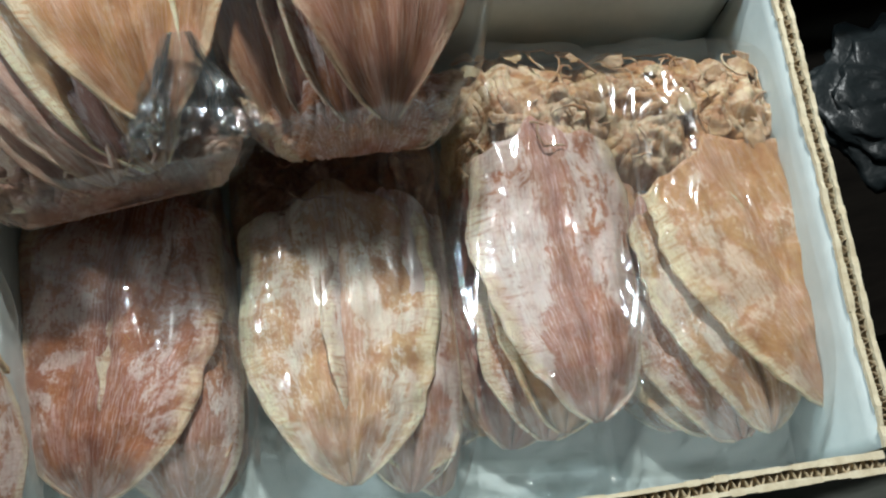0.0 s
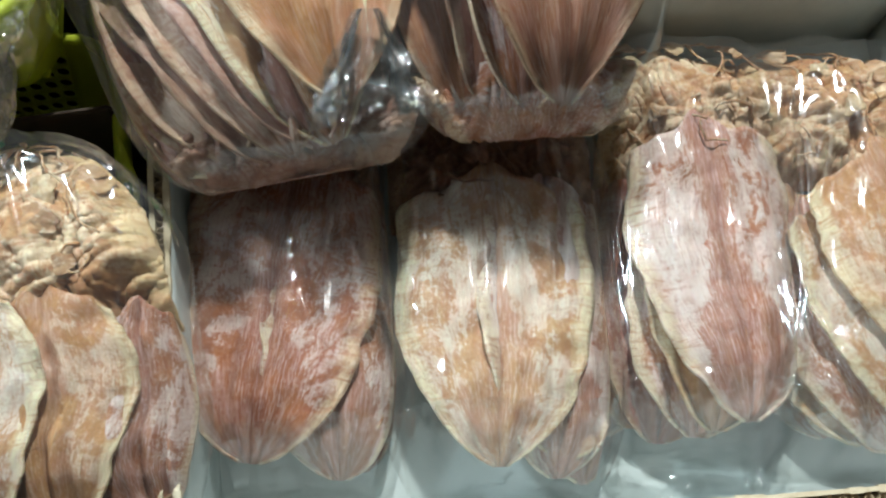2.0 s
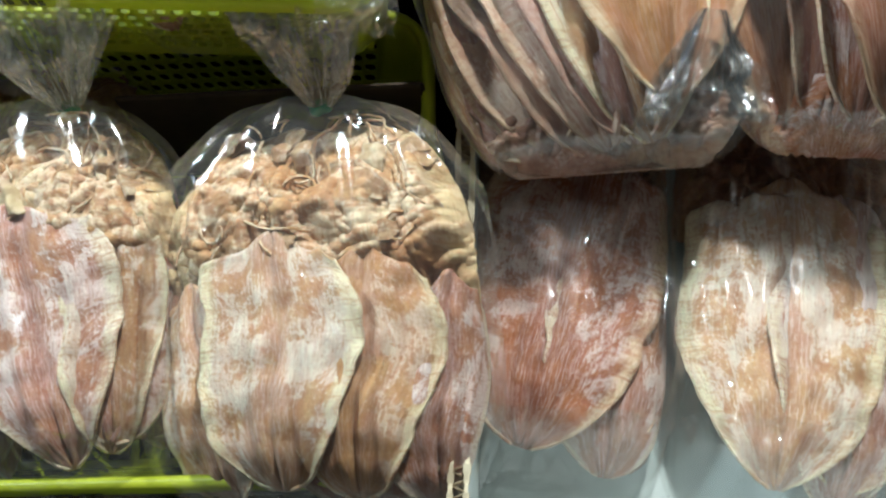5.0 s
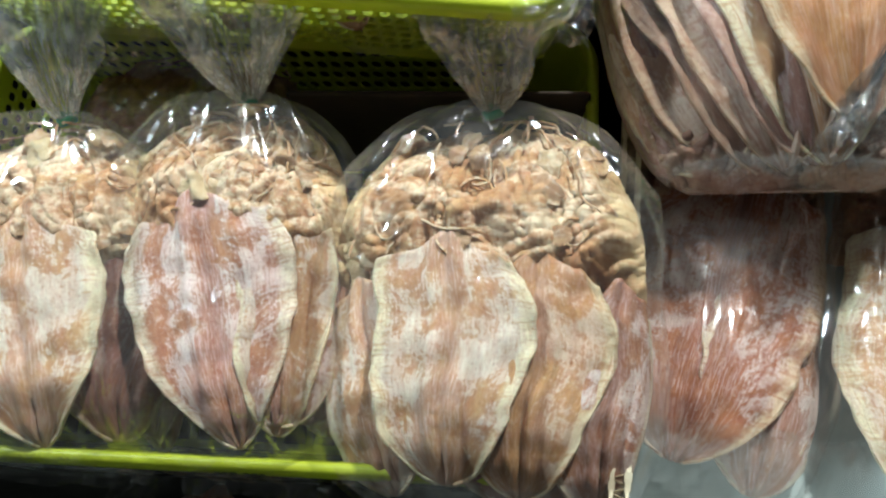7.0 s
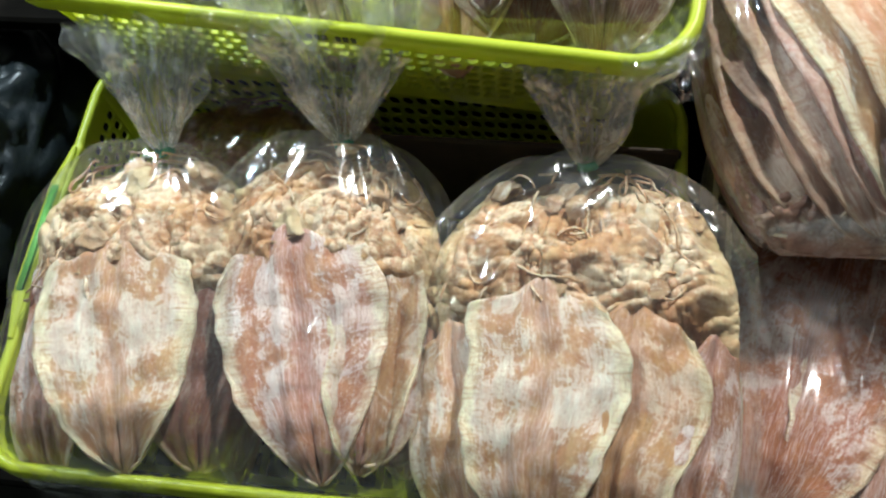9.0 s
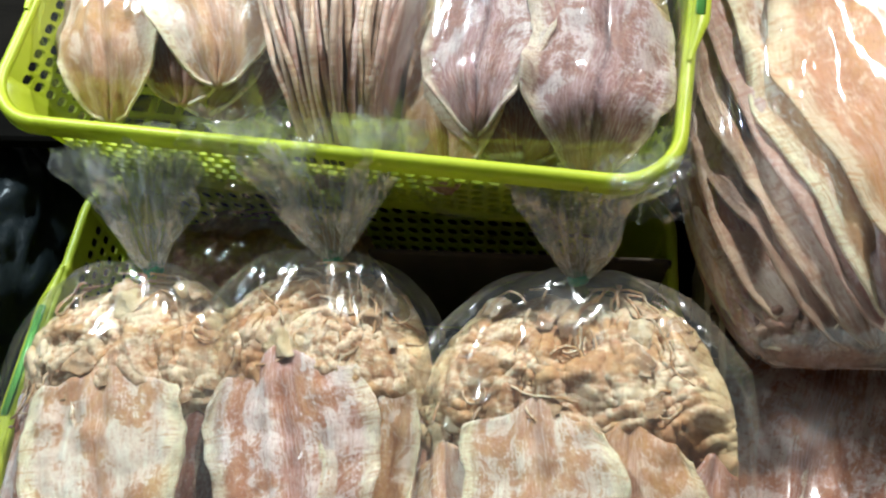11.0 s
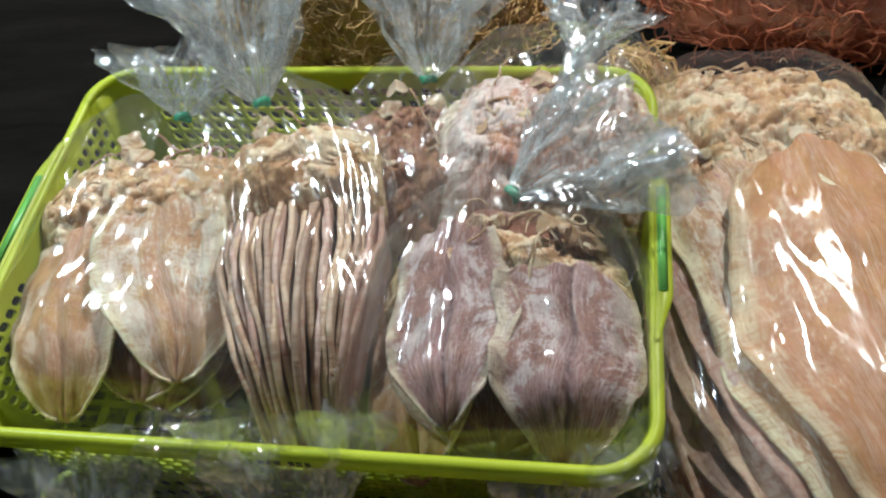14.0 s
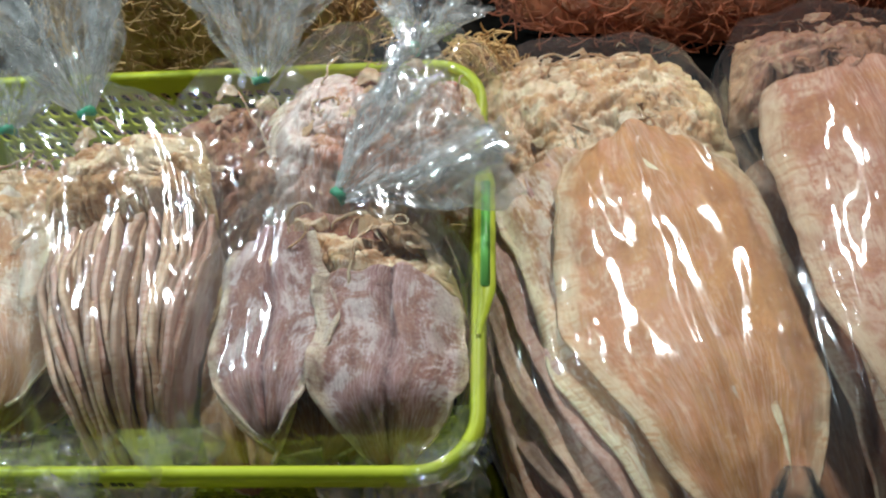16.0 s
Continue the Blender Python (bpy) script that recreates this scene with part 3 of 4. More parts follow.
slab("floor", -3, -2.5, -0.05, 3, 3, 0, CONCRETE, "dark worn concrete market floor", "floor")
# unseen walls and ceiling, added to bounce the lamps and feed reflections
slab("wall_north", -3, 3.0, 0, 3, 3.1, 3.0, ENCLOSURE, "unseen dark wall behind the stall, added to bounce light", "wall")
slab("wall_south", -3, -2.6, 0, 3, -2.5, 3.0, ENCLOSURE, "unseen dark wall behind the camera, added to bounce light", "wall")
slab("wall_west", -3.1, -2.6, 0, -3.0, 3.1, 3.0, ENCLOSURE, "unseen dark side wall, added to bounce light", "wall")
slab("wall_east", 3.0, -2.6, 0, 3.1, 3.1, 3.0, ENCLOSURE, "unseen dark side wall, added to bounce light", "wall")
slab("ceiling", -3.1, -2.6, 3.0, 3.1, 3.1, 3.1, ENCLOSURE, "unseen dark ceiling, added to bounce light", "ceiling")
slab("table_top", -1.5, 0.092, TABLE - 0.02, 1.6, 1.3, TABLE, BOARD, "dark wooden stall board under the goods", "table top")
slab("lower_shelf", -1.5, -0.7, 0.50, 1.6, 0.3, 0.52, SHELFWOOD, "dark grey lower board in front of the stall", "shelf")
SHELF = pose(0, 0.46, 0.818, 5, 0, 0)
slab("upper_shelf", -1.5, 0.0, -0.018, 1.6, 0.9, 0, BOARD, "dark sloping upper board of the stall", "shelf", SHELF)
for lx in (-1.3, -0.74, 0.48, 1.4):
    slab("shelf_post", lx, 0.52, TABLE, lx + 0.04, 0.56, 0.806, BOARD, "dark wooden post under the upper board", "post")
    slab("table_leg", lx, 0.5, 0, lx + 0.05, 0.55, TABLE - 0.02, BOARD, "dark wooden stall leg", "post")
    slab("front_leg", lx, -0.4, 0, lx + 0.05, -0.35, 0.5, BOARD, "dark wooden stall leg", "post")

# ---- open carton ----


def carton():
    """An open white-lined carton, its cut rims showing the flutes."""
    base = thing("carton", pose(0, 0, TABLE), "white-lined corrugated carton with torn rims, on the board", "carton")
    c = [(-0.192, 0.068), (0.362, 0.006), (0.436, 0.408), (-0.176, 0.424)]
    top = 0.130
    bm = bmesh.new()
    lo = [bm.verts.new((x, y, 0.0)) for x, y in c]
    hi = [bm.verts.new((x, y, 0.006)) for x, y in c]
    bm.faces.new(lo[::-1]), bm.faces.new(hi)
    for i in range(4):
        bm.faces.new((lo[i], lo[(i + 1) % 4], hi[(i + 1) % 4], hi[i]))
    part("carton_floor", bm, LINER, base, "white carton floor", smooth=False)
    names = ("front_wall", "side_wall", "back_wall", "side_wall")
    for i in range(4):
        a, b = Vector((*c[i], 0)), Vector((*c[(i + 1) % 4], 0))
        run = b - a
        n = Vector((-run.y, run.x, 0)).normalized()
        ln = run.length
        flare = -0.004 if i != 2 else 0.0
        rim = lambda u, i=i: top + 0.0035 * wob(u * 9, i * 3.3) + 0.002 * wob(u * 40, i)

        def liner(off, u, v, a=a, run=run, n=n, rim=rim, i=i):
            bow = 0.004 * wob(u * 2.2, i * 1.9 + 5) * v + flare * v
            p = a + run * u + n * (off + bow)
            return (p.x, p.y, 0.006 + (rim(u) - 0.006) * v)

        inner = grid(40, 6, lambda u, v: liner(0.0, u, v))
        wall = part(names[i], inner, LINER, base, "white carton wall", thick=0.0008)
        part("outer_liner", grid(40, 6, lambda u, v: liner(-0.0105, u, v)), KRAFT, wall, "brown outer liner", thick=0.0008)
        waves = int(ln / 0.0085)

        def flute(u, v):
            return liner(-0.00525 + 0.0046 * math.sin(2 * math.pi * waves * u), u, 0.72 + 0.27 * v)

        part("flute", grid(waves * 6, 2, flute), FLUTE, wall, "corrugated paper core", thick=0.0007)
        bm = bmesh.new()
        for off in (-0.0106, -0.0004):
            for k in range(60):
                u0, u1 = k / 60, (k + 1) / 60
                wd = 0.0019 + 0.0012 * wob(k * 0.7, i, off * 900)
                q = []
                for u in (u0, u1):
                    p = Vector(liner(off, u, 1.0))
                    for sgn in (-1, 1):
                        for dz in (-0.003, 0.0012):
                            q.append(bm.verts.new(p + n * sgn * wd + Vector((0, 0, dz))))
                for f in ((0, 1, 3, 2), (4, 6, 7, 5), (1, 5, 7, 3), (0, 4, 5, 1), (2, 3, 7, 6)):
                    bm.faces.new([q[j] for j in f])
        part("cut_rim", bm, KRAFT, wall, "ragged cut rim", smooth=False)


carton()

# ---- lime baskets ----
BW, BD, BH, TAPER = 0.504, 0.368, 0.120, 0.020


def basket(m, label, writing=True):
    """A pierced plastic basket; its mouth's front edge runs along y = 0, its floor stands at z = 0."""
    base = thing("basket", m, label, "basket", "lime baskets")
    rc = 0.035

    def walls(x_half, y_half, inset, side, t, z):
        hx, hy = x_half - inset, y_half - inset
        s = -1 + 2 * t
        if side == 0:
            return (s * (hx - rc), -hy, z)
        if side == 1:
            return (hx, s * (hy - rc), z)
        if side == 2:
            return (-s * (hx - rc), hy, z)
        return (-hx, -s * (hy - rc), z)

    def spot(side, t, h):
        k = h / BH
        x, y, z = walls(BW / 2, BD / 2, TAPER * (1 - k) + 0.006, side, t, h)
        return Vector((x, y + BD / 2, z))

    names = ("front_wall", "side_wall", "back_wall", "side_wall")
    for side in range(4):
        ln = (BW if side % 2 == 0 else BD) - 2 * rc
        nx, nz = int(ln / 0.0125), 7
        z0, z1 = 0.016, 0.104
        bm = bmesh.new()

        def quad(pts):
            bm.faces.new([bm.verts.new(p) for p in pts])

        quad([spot(side, 0, 0), spot(side, 1, 0), spot(side, 1, z0), spot(side, 0, z0)])
        quad([spot(side, 0, z1), spot(side, 1, z1), spot(side, 1, BH), spot(side, 0, BH)])
        for i in range(nx):
            for j in range(nz):
                sk = 0.25 / nx
                t0, t1 = i / nx, (i + 1) / nx
                h0, h1 = z0 + (z1 - z0) * j / nz, z0 + (z1 - z0) * (j + 1) / nz
                o = [(t0, h0), (t1, h0), (t1, h1), (t0, h1)]
                solid = side % 2 == 1 and abs((i + 0.5) / nx - 0.5) < 0.17 and j >= nz - 2
                if solid:
                    quad([spot(side, *q) for q in o])
                    continue
                ct, ch = (t0 + t1) / 2, (h0 + h1) / 2
                it, ih = (t1 - t0) * 0.36, (h1 - h0) * 0.36
                inn = [(ct + dx * it + dz * sk * 0.5, ch + dz * ih) for dx, dz in ((-0.55, -1), (0.55, -1), (1, -0.55), (1, 0.55), (0.55, 1), (-0.55, 1), (-1, 0.55), (-1, -0.55))]
                for k in range(4):
                    e0, e1 = inn[(2 * k) % 8], inn[(2 * k + 1) % 8]
                    e2 = inn[(2 * k + 2) % 8]
                    quad([spot(side, *o[k]), spot(side, *o[(k + 1) % 4]), spot(side, *e1), spot(side, *e0)])
                    quad([spot(side, *o[(k + 1) % 4]), spot(side, *e2), spot(side, *e1)])
        bmesh.ops.remove_doubles(bm, verts=bm.verts, dist=1e-5)
        part(names[side], bm, LIME, base, smooth=False, thick=0.0028)
    # rounded corners
    for cx, cy, a0 in ((1, -1, -90), (1, 1, 0), (-1, 1, 90), (-1, -1, 180)):

        def corner(u, v):
            ins = TAPER * (1 - v) + 0.006
            a = radians(a0 + 90 * u)
            x = cx * (BW / 2 - ins - rc) + rc * math.cos(a)
            y = cy * (BD / 2 - ins - rc) + rc * math.sin(a)
            return (x, y + BD / 2, v * BH)

        part("corner", grid(8, 4, corner), LIME, base, thick=0.0028)
    # lattice floor
    fx, fy = BW / 2 - TAPER - 0.012, BD / 2 - TAPER - 0.012
    nx, ny = 24, 16
    bm = bmesh.new()
    cells = {}

    def knot(i, j):
        if (i, j) not in cells:
            cells[i, j] = bm.verts.new((-fx + 2 * fx * i / (3 * nx), BD / 2 - fy + 2 * fy * j / (3 * ny), 0.0015))
        return cells[i, j]

    for i in range(3 * nx):
        for j in range(3 * ny):
            if i % 4 == 0 or j % 4 == 0:
                bm.faces.new((knot(i, j), knot(i + 1, j), knot(i + 1, j + 1), knot(i, j + 1)))
    part("basket_floor", bm, LIME, base, "lime lattice floor", smooth=False, thick=0.003)
    # rolled rim
    ring = []
    R = 0.045
    for cx, cy, a0 in ((1, -1, -90), (1, 1, 0), (-1, 1, 90), (-1, -1, 180)):
        for q in range(9):
            a = radians(a0 + 90 * q / 8)
            ring.append(((cx * (BW / 2 - R), cy * (BD / 2 - R) + BD / 2), (math.cos(a), math.sin(a))))
    prof = [(-0.0095, -0.003), (-0.0075, 0.0005), (-0.004, 0.0015), (-0.001, 0.0), (0.0005, -0.004), (0.001, -0.013), (-0.001, -0.013), (-0.0015, -0.004), (-0.007, -0.004)]
    bm = bmesh.new()
    loops = [[bm.verts.new((c[0] + d[0] * (R + o), c[1] + d[1] * (R + o), BH + h)) for o, h in prof] for c, d in ring]
    for i in range(len(loops)):
        a, b = loops[i], loops[(i + 1) % len(loops)]
        for q in range(len(prof)):
            bm.faces.new((a[q], b[q], b[(q + 1) % len(prof)], a[(q + 1) % len(prof)]))
    part("rim", bm, LIME, base, "glossy lime rolled rim")
    # side handles
    for sx in (-1, 1):
        bm = bmesh.new()
        n = 24
        rows = []
        for i in range(n + 1):
            u = i / n
            y = BD / 2 + (u - 0.5) * 0.170
            out = 0.009 * min(1, math.sin(math.pi * u) * 1.6) ** 1.2
            xs = sx * (BW / 2 - 0.006)
            rows.append([bm.verts.new((xs + sx * q[0] * (0.004 + out), y, BH + q[1])) for q in ((0, -0.001), (0.15, 0.0035), (0.9, 0.0035), (1.05, 0.0), (0.9, -0.009), (0.15, -0.009))])
        for i in range(n):
            for q in range(6):
                bm.faces.new((rows[i][q], rows[i + 1][q], rows[i + 1][(q + 1) % 6], rows[i][(q + 1) % 6]))
        h = part("handle", bm, LIME, base, "lime grip")
        bm = bmesh.new()
        box_into(bm, -0.0034, -0.047, -0.0012, 0.0034, 0.047, 0.0012)
        bmesh.ops.bevel(bm, geom=bm.edges[:], offset=0.001, segments=2, affect="EDGES")
        g = part("grip_insert", bm, LIMEDARK, h, "green grip insert")
        g.matrix_local = pose(sx * (BW / 2 + 0.0005), BD / 2, BH + 0.0040)
    if writing:
        bm = bmesh.new()
        for k, (w, g) in enumerate(((0.004, 0), (0.003, 0.006), (0.004, 0.011), (0.0035, 0.021), (0.004, 0.026), (0.0035, 0.032))):
            box_into(bm, -0.008 + g, -0.0016, BH - 0.0105, -0.008 + g + w, -0.0008, BH - 0.0055)
        part("stamp", bm, INK, base, "faded stamped marks", smooth=False)
    return base


LOWER = pose(-0.466, 0.082, TABLE)
UPPER = pose(-0.478, 0.382, 0.8125, 5, 0, -5.2)
basket(LOWER, "lime pierced plastic basket, on the board beside the carton")
basket(UPPER, "lime pierced plastic basket full of bags, on the raised board")

# ---- bags in the carton ----


def bagged(m, bag, label, tied=None, group="bags of dried squid", name="squid_bag", **kw):
    base = thing(name, m, label, "bag", group)
    if tied and abs(tied[0].translation.x) < 0.05:
        bag.side = tied[0].translation.x
        bag.lift = tied[0].translation.z - 0.42 * bag.rise(1.0)
    film(bag, base, **kw)
    if tied:
        frill(bag, base, tied[0], *tied[1:])
    return base


FLOOR = TABLE + 0.007

b = Bag(0.300, 0.162, 0.088, full=0.80, foot=0.62, neck=0.5, seed=1.0)
o = bagged(pose(-0.136, 0.086, FLOOR, 2, 0, -6), b, "clear bag of brown dried squid, in the carton")
mantle(b, o, -0.026, 0.026, 11, 0.222, 0.152, 1.0, RUST, 1.1, 0.60, 0.10)
stack(b, o, 4, 0.014, 0.018, 2, 0.215, 0.12, (PINK, RUST, BROWN), 1.2, 1, 0.013, 0.92)
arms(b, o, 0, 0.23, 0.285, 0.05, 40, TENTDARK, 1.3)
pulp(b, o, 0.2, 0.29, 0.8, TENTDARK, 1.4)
hem(b, o, -0.020, 0.050, 0.135, 0.012, 1.5)

b = Bag(0.335, 0.172, 0.088, full=0.80, foot=0.66, neck=0.5, seed=2.0)
o = bagged(pose(0.018, 0.058, FLOOR, 1, 0, -8), b, "clear bag of pink dried squid, in the carton")
mantle(b, o, -0.006, 0.022, 1, 0.212, 0.150, 1.0, PALE, 2.1, 0.66, 0.12, 0.60)
mantle(b, o, 0.036, 0.014, 1, 0.215, 0.110, 0.96, PINK, 2.6)
stack(b, o, 4, 0.030, 0.016, 0, 0.21, 0.13, (ORANGE, PINK, BROWN), 2.2, 1, 0.013, 0.88)
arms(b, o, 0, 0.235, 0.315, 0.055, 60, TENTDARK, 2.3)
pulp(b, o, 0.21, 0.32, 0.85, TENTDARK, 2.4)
hem(b, o, -0.022, 0.060, 0.160, 0.014, 2.5)

b = Bag(0.358, 0.156, 0.095, full=0.84, foot=0.68, neck=0.45, seed=3.0)
o = bagged(pose(0.160, 0.058, FLOOR, 2, 0, -13), b, "clear bag of whitish speckled dried squid, in the carton")
mantle(b, o, 0.033, 0.030, -8, 0.224, 0.142, 1.0, CHALK, 3.1, 0.60, 0.22, 0.58)
stack(b, o, 5, 0.026, 0.016, -3, 0.215, 0.125, (ORANGE, PINK, BROWN), 3.2, -1, 0.017, 0.9)
arms(b, o, 0, 0.250, 0.345, 0.055, 120, TENT, 3.3)
pulp(b, o, 0.22, 0.35, 0.9, TENT, 3.4)
hem(b, o, -0.020, 0.060, 0.140, 0.012, 3.5)

b = Bag(0.368, 0.186, 0.090, full=0.86, foot=0.85, neck=0.5, seed=4.0)
o = bagged(pose(0.300, 0.022, FLOOR, 2, 0, -11), b, "clear bag of orange dried squid, against the carton wall")
mantle(b, o, 0.074, 0.040, -19, 0.216, 0.152, 1.0, ORANGE, 4.1, 0.64, 0.06, 0.66)
stack(b, o, 5, 0.050, 0.022, -14, 0.205, 0.12, (PALE, PINK, ORANGE), 4.2, -1, 0.018, 0.9)
arms(b, o, 0, 0.255, 0.350, 0.06, 120, TENT, 4.3)
pulp(b, o, 0.23, 0.355, 0.9, TENT, 4.4)
hem(b, o, -0.008, 0.110, 0.100, 0.018, 4.5, -0.060)
hem(b, o, -0.010, 0.040, 0.160, 0.012, 4.7)

# ---- bags in the lower basket ----
z = TABLE + 0.05

b = Bag(0.280, 0.232, 0.105, full=0.58, foot=0.62, neck=0.06, seed=5.0)
o = bagged(pose(-0.288, 0.066, z + 0.016, 9, -7, -2), b, "tied clear bag of pale fanned squid, in the basket", (pose(0, 0.282, 0.055, 46, 0, -4), 0.100, 0.042, 0.3))
mantle(b, o, -0.015, 0.022, 0, 0.154, 0.106, 1.0, PALE, 5.1, 0.62, 0.10, 0.5)
mantle(b, o, 0.032, 0.016, 4, 0.152, 0.094, 0.94, ORANGE, 5.3, 0.62, 0.10, 0.5)
mantle(b, o, 0.080, 0.008, 5, 0.145, 0.080, 0.88, PINK, 5.5, 0.62, 0.2, 0.5)
mantle(b, o, -0.056, 0.012, -11, 0.140, 0.088, 0.92, PALE, 5.7, 0.6, 0.15, 0.5)
stack(b, o, 3, 0.01, 0.01, 0, 0.16, 0.15, (BROWN, PINK), 5.9, 1, 0.01, 0.75)
arms(b, o, 0, 0.170, 0.266, 0.090, 200, TENT, 5.2)
pulp(b, o, 0.14, 0.273, 0.95, TENT, 5.4)
hem(b, o, -0.008, 0.022, 0.170, 0.006, 5.8)

b = Bag(0.275, 0.186, 0.105, full=0.62, foot=0.62, neck=0.08, seed=6.0)
o = bagged(pose(-0.480, 0.085, z, 10, 0, -1), b, "tied clear bag of pinkish squid, in the basket", (pose(0, 0.277, 0.062, 52, 0, 6), 0.115, 0.048, 1.3))
mantle(b, o, 0.024, 0.024, -14, 0.170, 0.122, 1.0, PINK, 6.1, 0.74, 0.12, 0.72)
mantle(b, o, 0.046, 0.034, 2, 0.150, 0.066, 0.95, PALE, 6.3, 0.7, 0.2)
stack(b, o, 3, 0.044, 0.036, 3, 0.14, 0.08, (PINK, BROWN), 6.9, 1, 0.010, 0.88)
arms(b, o, 0.02, 0.196, 0.262, 0.05, 130, TENT, 6.2)
pulp(b, o, 0.14, 0.268, 0.95, TENT, 6.4)
hem(b, o, -0.010, 0.050, 0.130, 0.010, 6.5, 0.02)

b = Bag(0.262, 0.190, 0.105, full=0.60, foot=0.66, neck=0.08, seed=7.0)
o = bagged(pose(-0.612, 0.083, z, 10, 0, 1), b, "tied clear bag of pale squid, in the basket", (pose(0, 0.264, 0.062, 46, 0, 2), 0.10, 0.036, 2.3))
mantle(b, o, 0.016, 0.020, -9, 0.156, 0.118, 1.0, PALE, 7.1, 0.70, 0.08, 0.72)
mantle(b, o, -0.048, 0.010, -6, 0.155, 0.09, 0.92, PINK, 7.3)
stack(b, o, 3, 0.056, 0.022, 3, 0.14, 0.09, (BROWN, PURPLE, PINK), 7.9, 1, 0.012, 0.84)
arms(b, o, 0.0, 0.150, 0.250, 0.075, 160, TENT, 7.2)
pulp(b, o, 0.13, 0.256, 0.95, TENT, 7.4)
hem(b, o, -0.010, 0.060, 0.170, 0.010, 7.5)

b = Bag(0.20, 0.20, 0.085, full=0.7, foot=0.6, neck=0.3, seed=8.0)
o = bagged(pose(-0.560, 0.262, TABLE + 0.006, 8, 0, 0), b, "clear bag of brown squid arms, behind the tied bags")
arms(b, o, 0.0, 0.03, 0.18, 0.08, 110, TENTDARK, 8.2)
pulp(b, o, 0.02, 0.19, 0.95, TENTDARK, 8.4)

# ---- bags in the upper basket ----


def up(x, y, h, rx=0, rz=0):
    """A place in the upper basket: metres from its mouth's left front corner, above its floor."""
    return UPPER @ pose(x - BW / 2, y, h, rx, 0, rz)


b = Bag(0.285, 0.205, 0.100, full=0.60, foot=0.6, neck=0.1, seed=9.0)
o = bagged(up(0.108, 0.030, 0.028, 5, 2), b, "clear bag of cream squid, leaning in the raised basket", (pose(0, 0.287, 0.06, 30, 0, 0), 0.06, 0.05, 3.3))
mantle(b, o, 0.058, 0.034, -15, 0.170, 0.104, 1.0, PALE, 9.1, 0.56, 0.25, 0.6)
mantle(b, o, -0.034, 0.012, -5, 0.145, 0.108, 0.92, ORANGE, 9.3, 0.55, 0.25, 0.55)
stack(b, o, 3, 0.02, 0.02, 0, 0.15, 0.11, (BROWN, PURPLE), 9.9, 1, 0.01, 0.8)
arms(b, o, -0.01, 0.16, 0.25, 0.07, 130, TENT, 9.2)
pulp(b, o, 0.13, 0.25, 0.93, TENT, 9.4)

b = Bag(0.315, 0.142, 0.110, full=0.72, foot=0.46, neck=0.12, seed=10.0)
o = bagged(up(0.266, 0.012, 0.035, 5, 11), b, "tied clear bag of squid packed on edge, in the raised basket", (pose(-0.030, 0.312, 0.075, 40, 0, 6), 0.12, 0.055, 4.3))
for k in range(27):
    edgewise(b, o, -0.062 + 0.124 * k / 26, 0.008, 0.232 + 0.030 * wob(k * 1.7, 3), (STRIP, STRIPROSE, STRIP, STRIPDARK, STRIP, STRIPROSE, STRIPDARK)[(k * 3) % 7], 10.1 + k * 1.3, level=0.97 - 0.09 * ((k * 7) % 5) / 5)
arms(b, o, 0.0, 0.222, 0.275, 0.035, 36, TENT, 10.2, 0.97)
pulp(b, o, 0.19, 0.285, 0.9, TENT, 10.4)



def over_rim(name, parent, x0, x1, y0, y1, seed):
    """Crumpled film that lies over the front rim of the raised basket."""

    def at(a, v):
        y = y0 + (y1 - y0) * v + 0.008 * wob(a * 4, seed)
        x = x0 + (x1 - x0) * a + 0.006 * wob(v * 5, seed + 3)
        z = BH + 0.004 - 1.1 * max(0, -0.008 - y) - 0.35 * max(0, y - 0.012)
        return (x, y, z + 0.013 * abs(wob(x * 55, y * 30, seed)) + 0.006 * abs(wob(x * 130, y * 80, seed + 1)))

    ob = part(name, grid(56, 30, at), SLACK, parent, "crumpled clear film over the rim")
    ob.matrix_local = parent.matrix_world.inverted() @ UPPER
    return ob


over_rim("film_end", o, -0.088, 0.012, 0.030, -0.048, 41.0)

b = Bag(0.210, 0.205, 0.120, full=0.40, foot=0.60, neck=0.05, seed=11.0)
o = bagged(up(0.403, 0.010, 0.030, 4, 3), b, "round tied bag of purplish squid, in the raised basket", (pose(0.004, 0.211, 0.088, 20, 0, -62), 0.115, 0.056, 5.3), pleats=13)
mantle(b, o, -0.036, 0.024, -1, 0.145, 0.088, 1.0, PURPLE, 11.1, 0.52, 0.35, 0.7)
mantle(b, o, 0.040, 0.008, 2, 0.124, 0.104, 1.02, PURPLE, 11.3, 0.55, 0.12, 0.62)
mantle(b, o, -0.056, 0.008, -8, 0.13, 0.10, 0.8, ORANGE, 11.6)
stack(b, o, 3, 0.0, 0.012, 0, 0.17, 0.17, (BROWN, PINK), 11.9, -1, 0.006, 0.8)
arms(b, o, 0.02, 0.125, 0.185, 0.06, 100, TENT, 11.2)
pulp(b, o, 0.10, 0.19, 0.9, TENT, 11.4)

over_rim("film_end", o, 0.205, 0.256, 0.022, -0.022, 42.0)

b = Bag(0.21, 0.190, 0.130, full=0.5, foot=0.6, neck=0.3, seed=12.0)
o = bagged(up(0.408, 0.178, 0.022, 8, -4), b, "clear bag of reddish squid arms, behind the round bag", (pose(0.02, 0.212, 0.075, 10, 0, -10), 0.05, 0.03, 6.3))
arms(b, o, 0.0, 0.03, 0.18, 0.07, 150, TENT, 12.2, 0.95)
pulp(b, o, 0.02, 0.195, 0.93, PINK, 12.4)

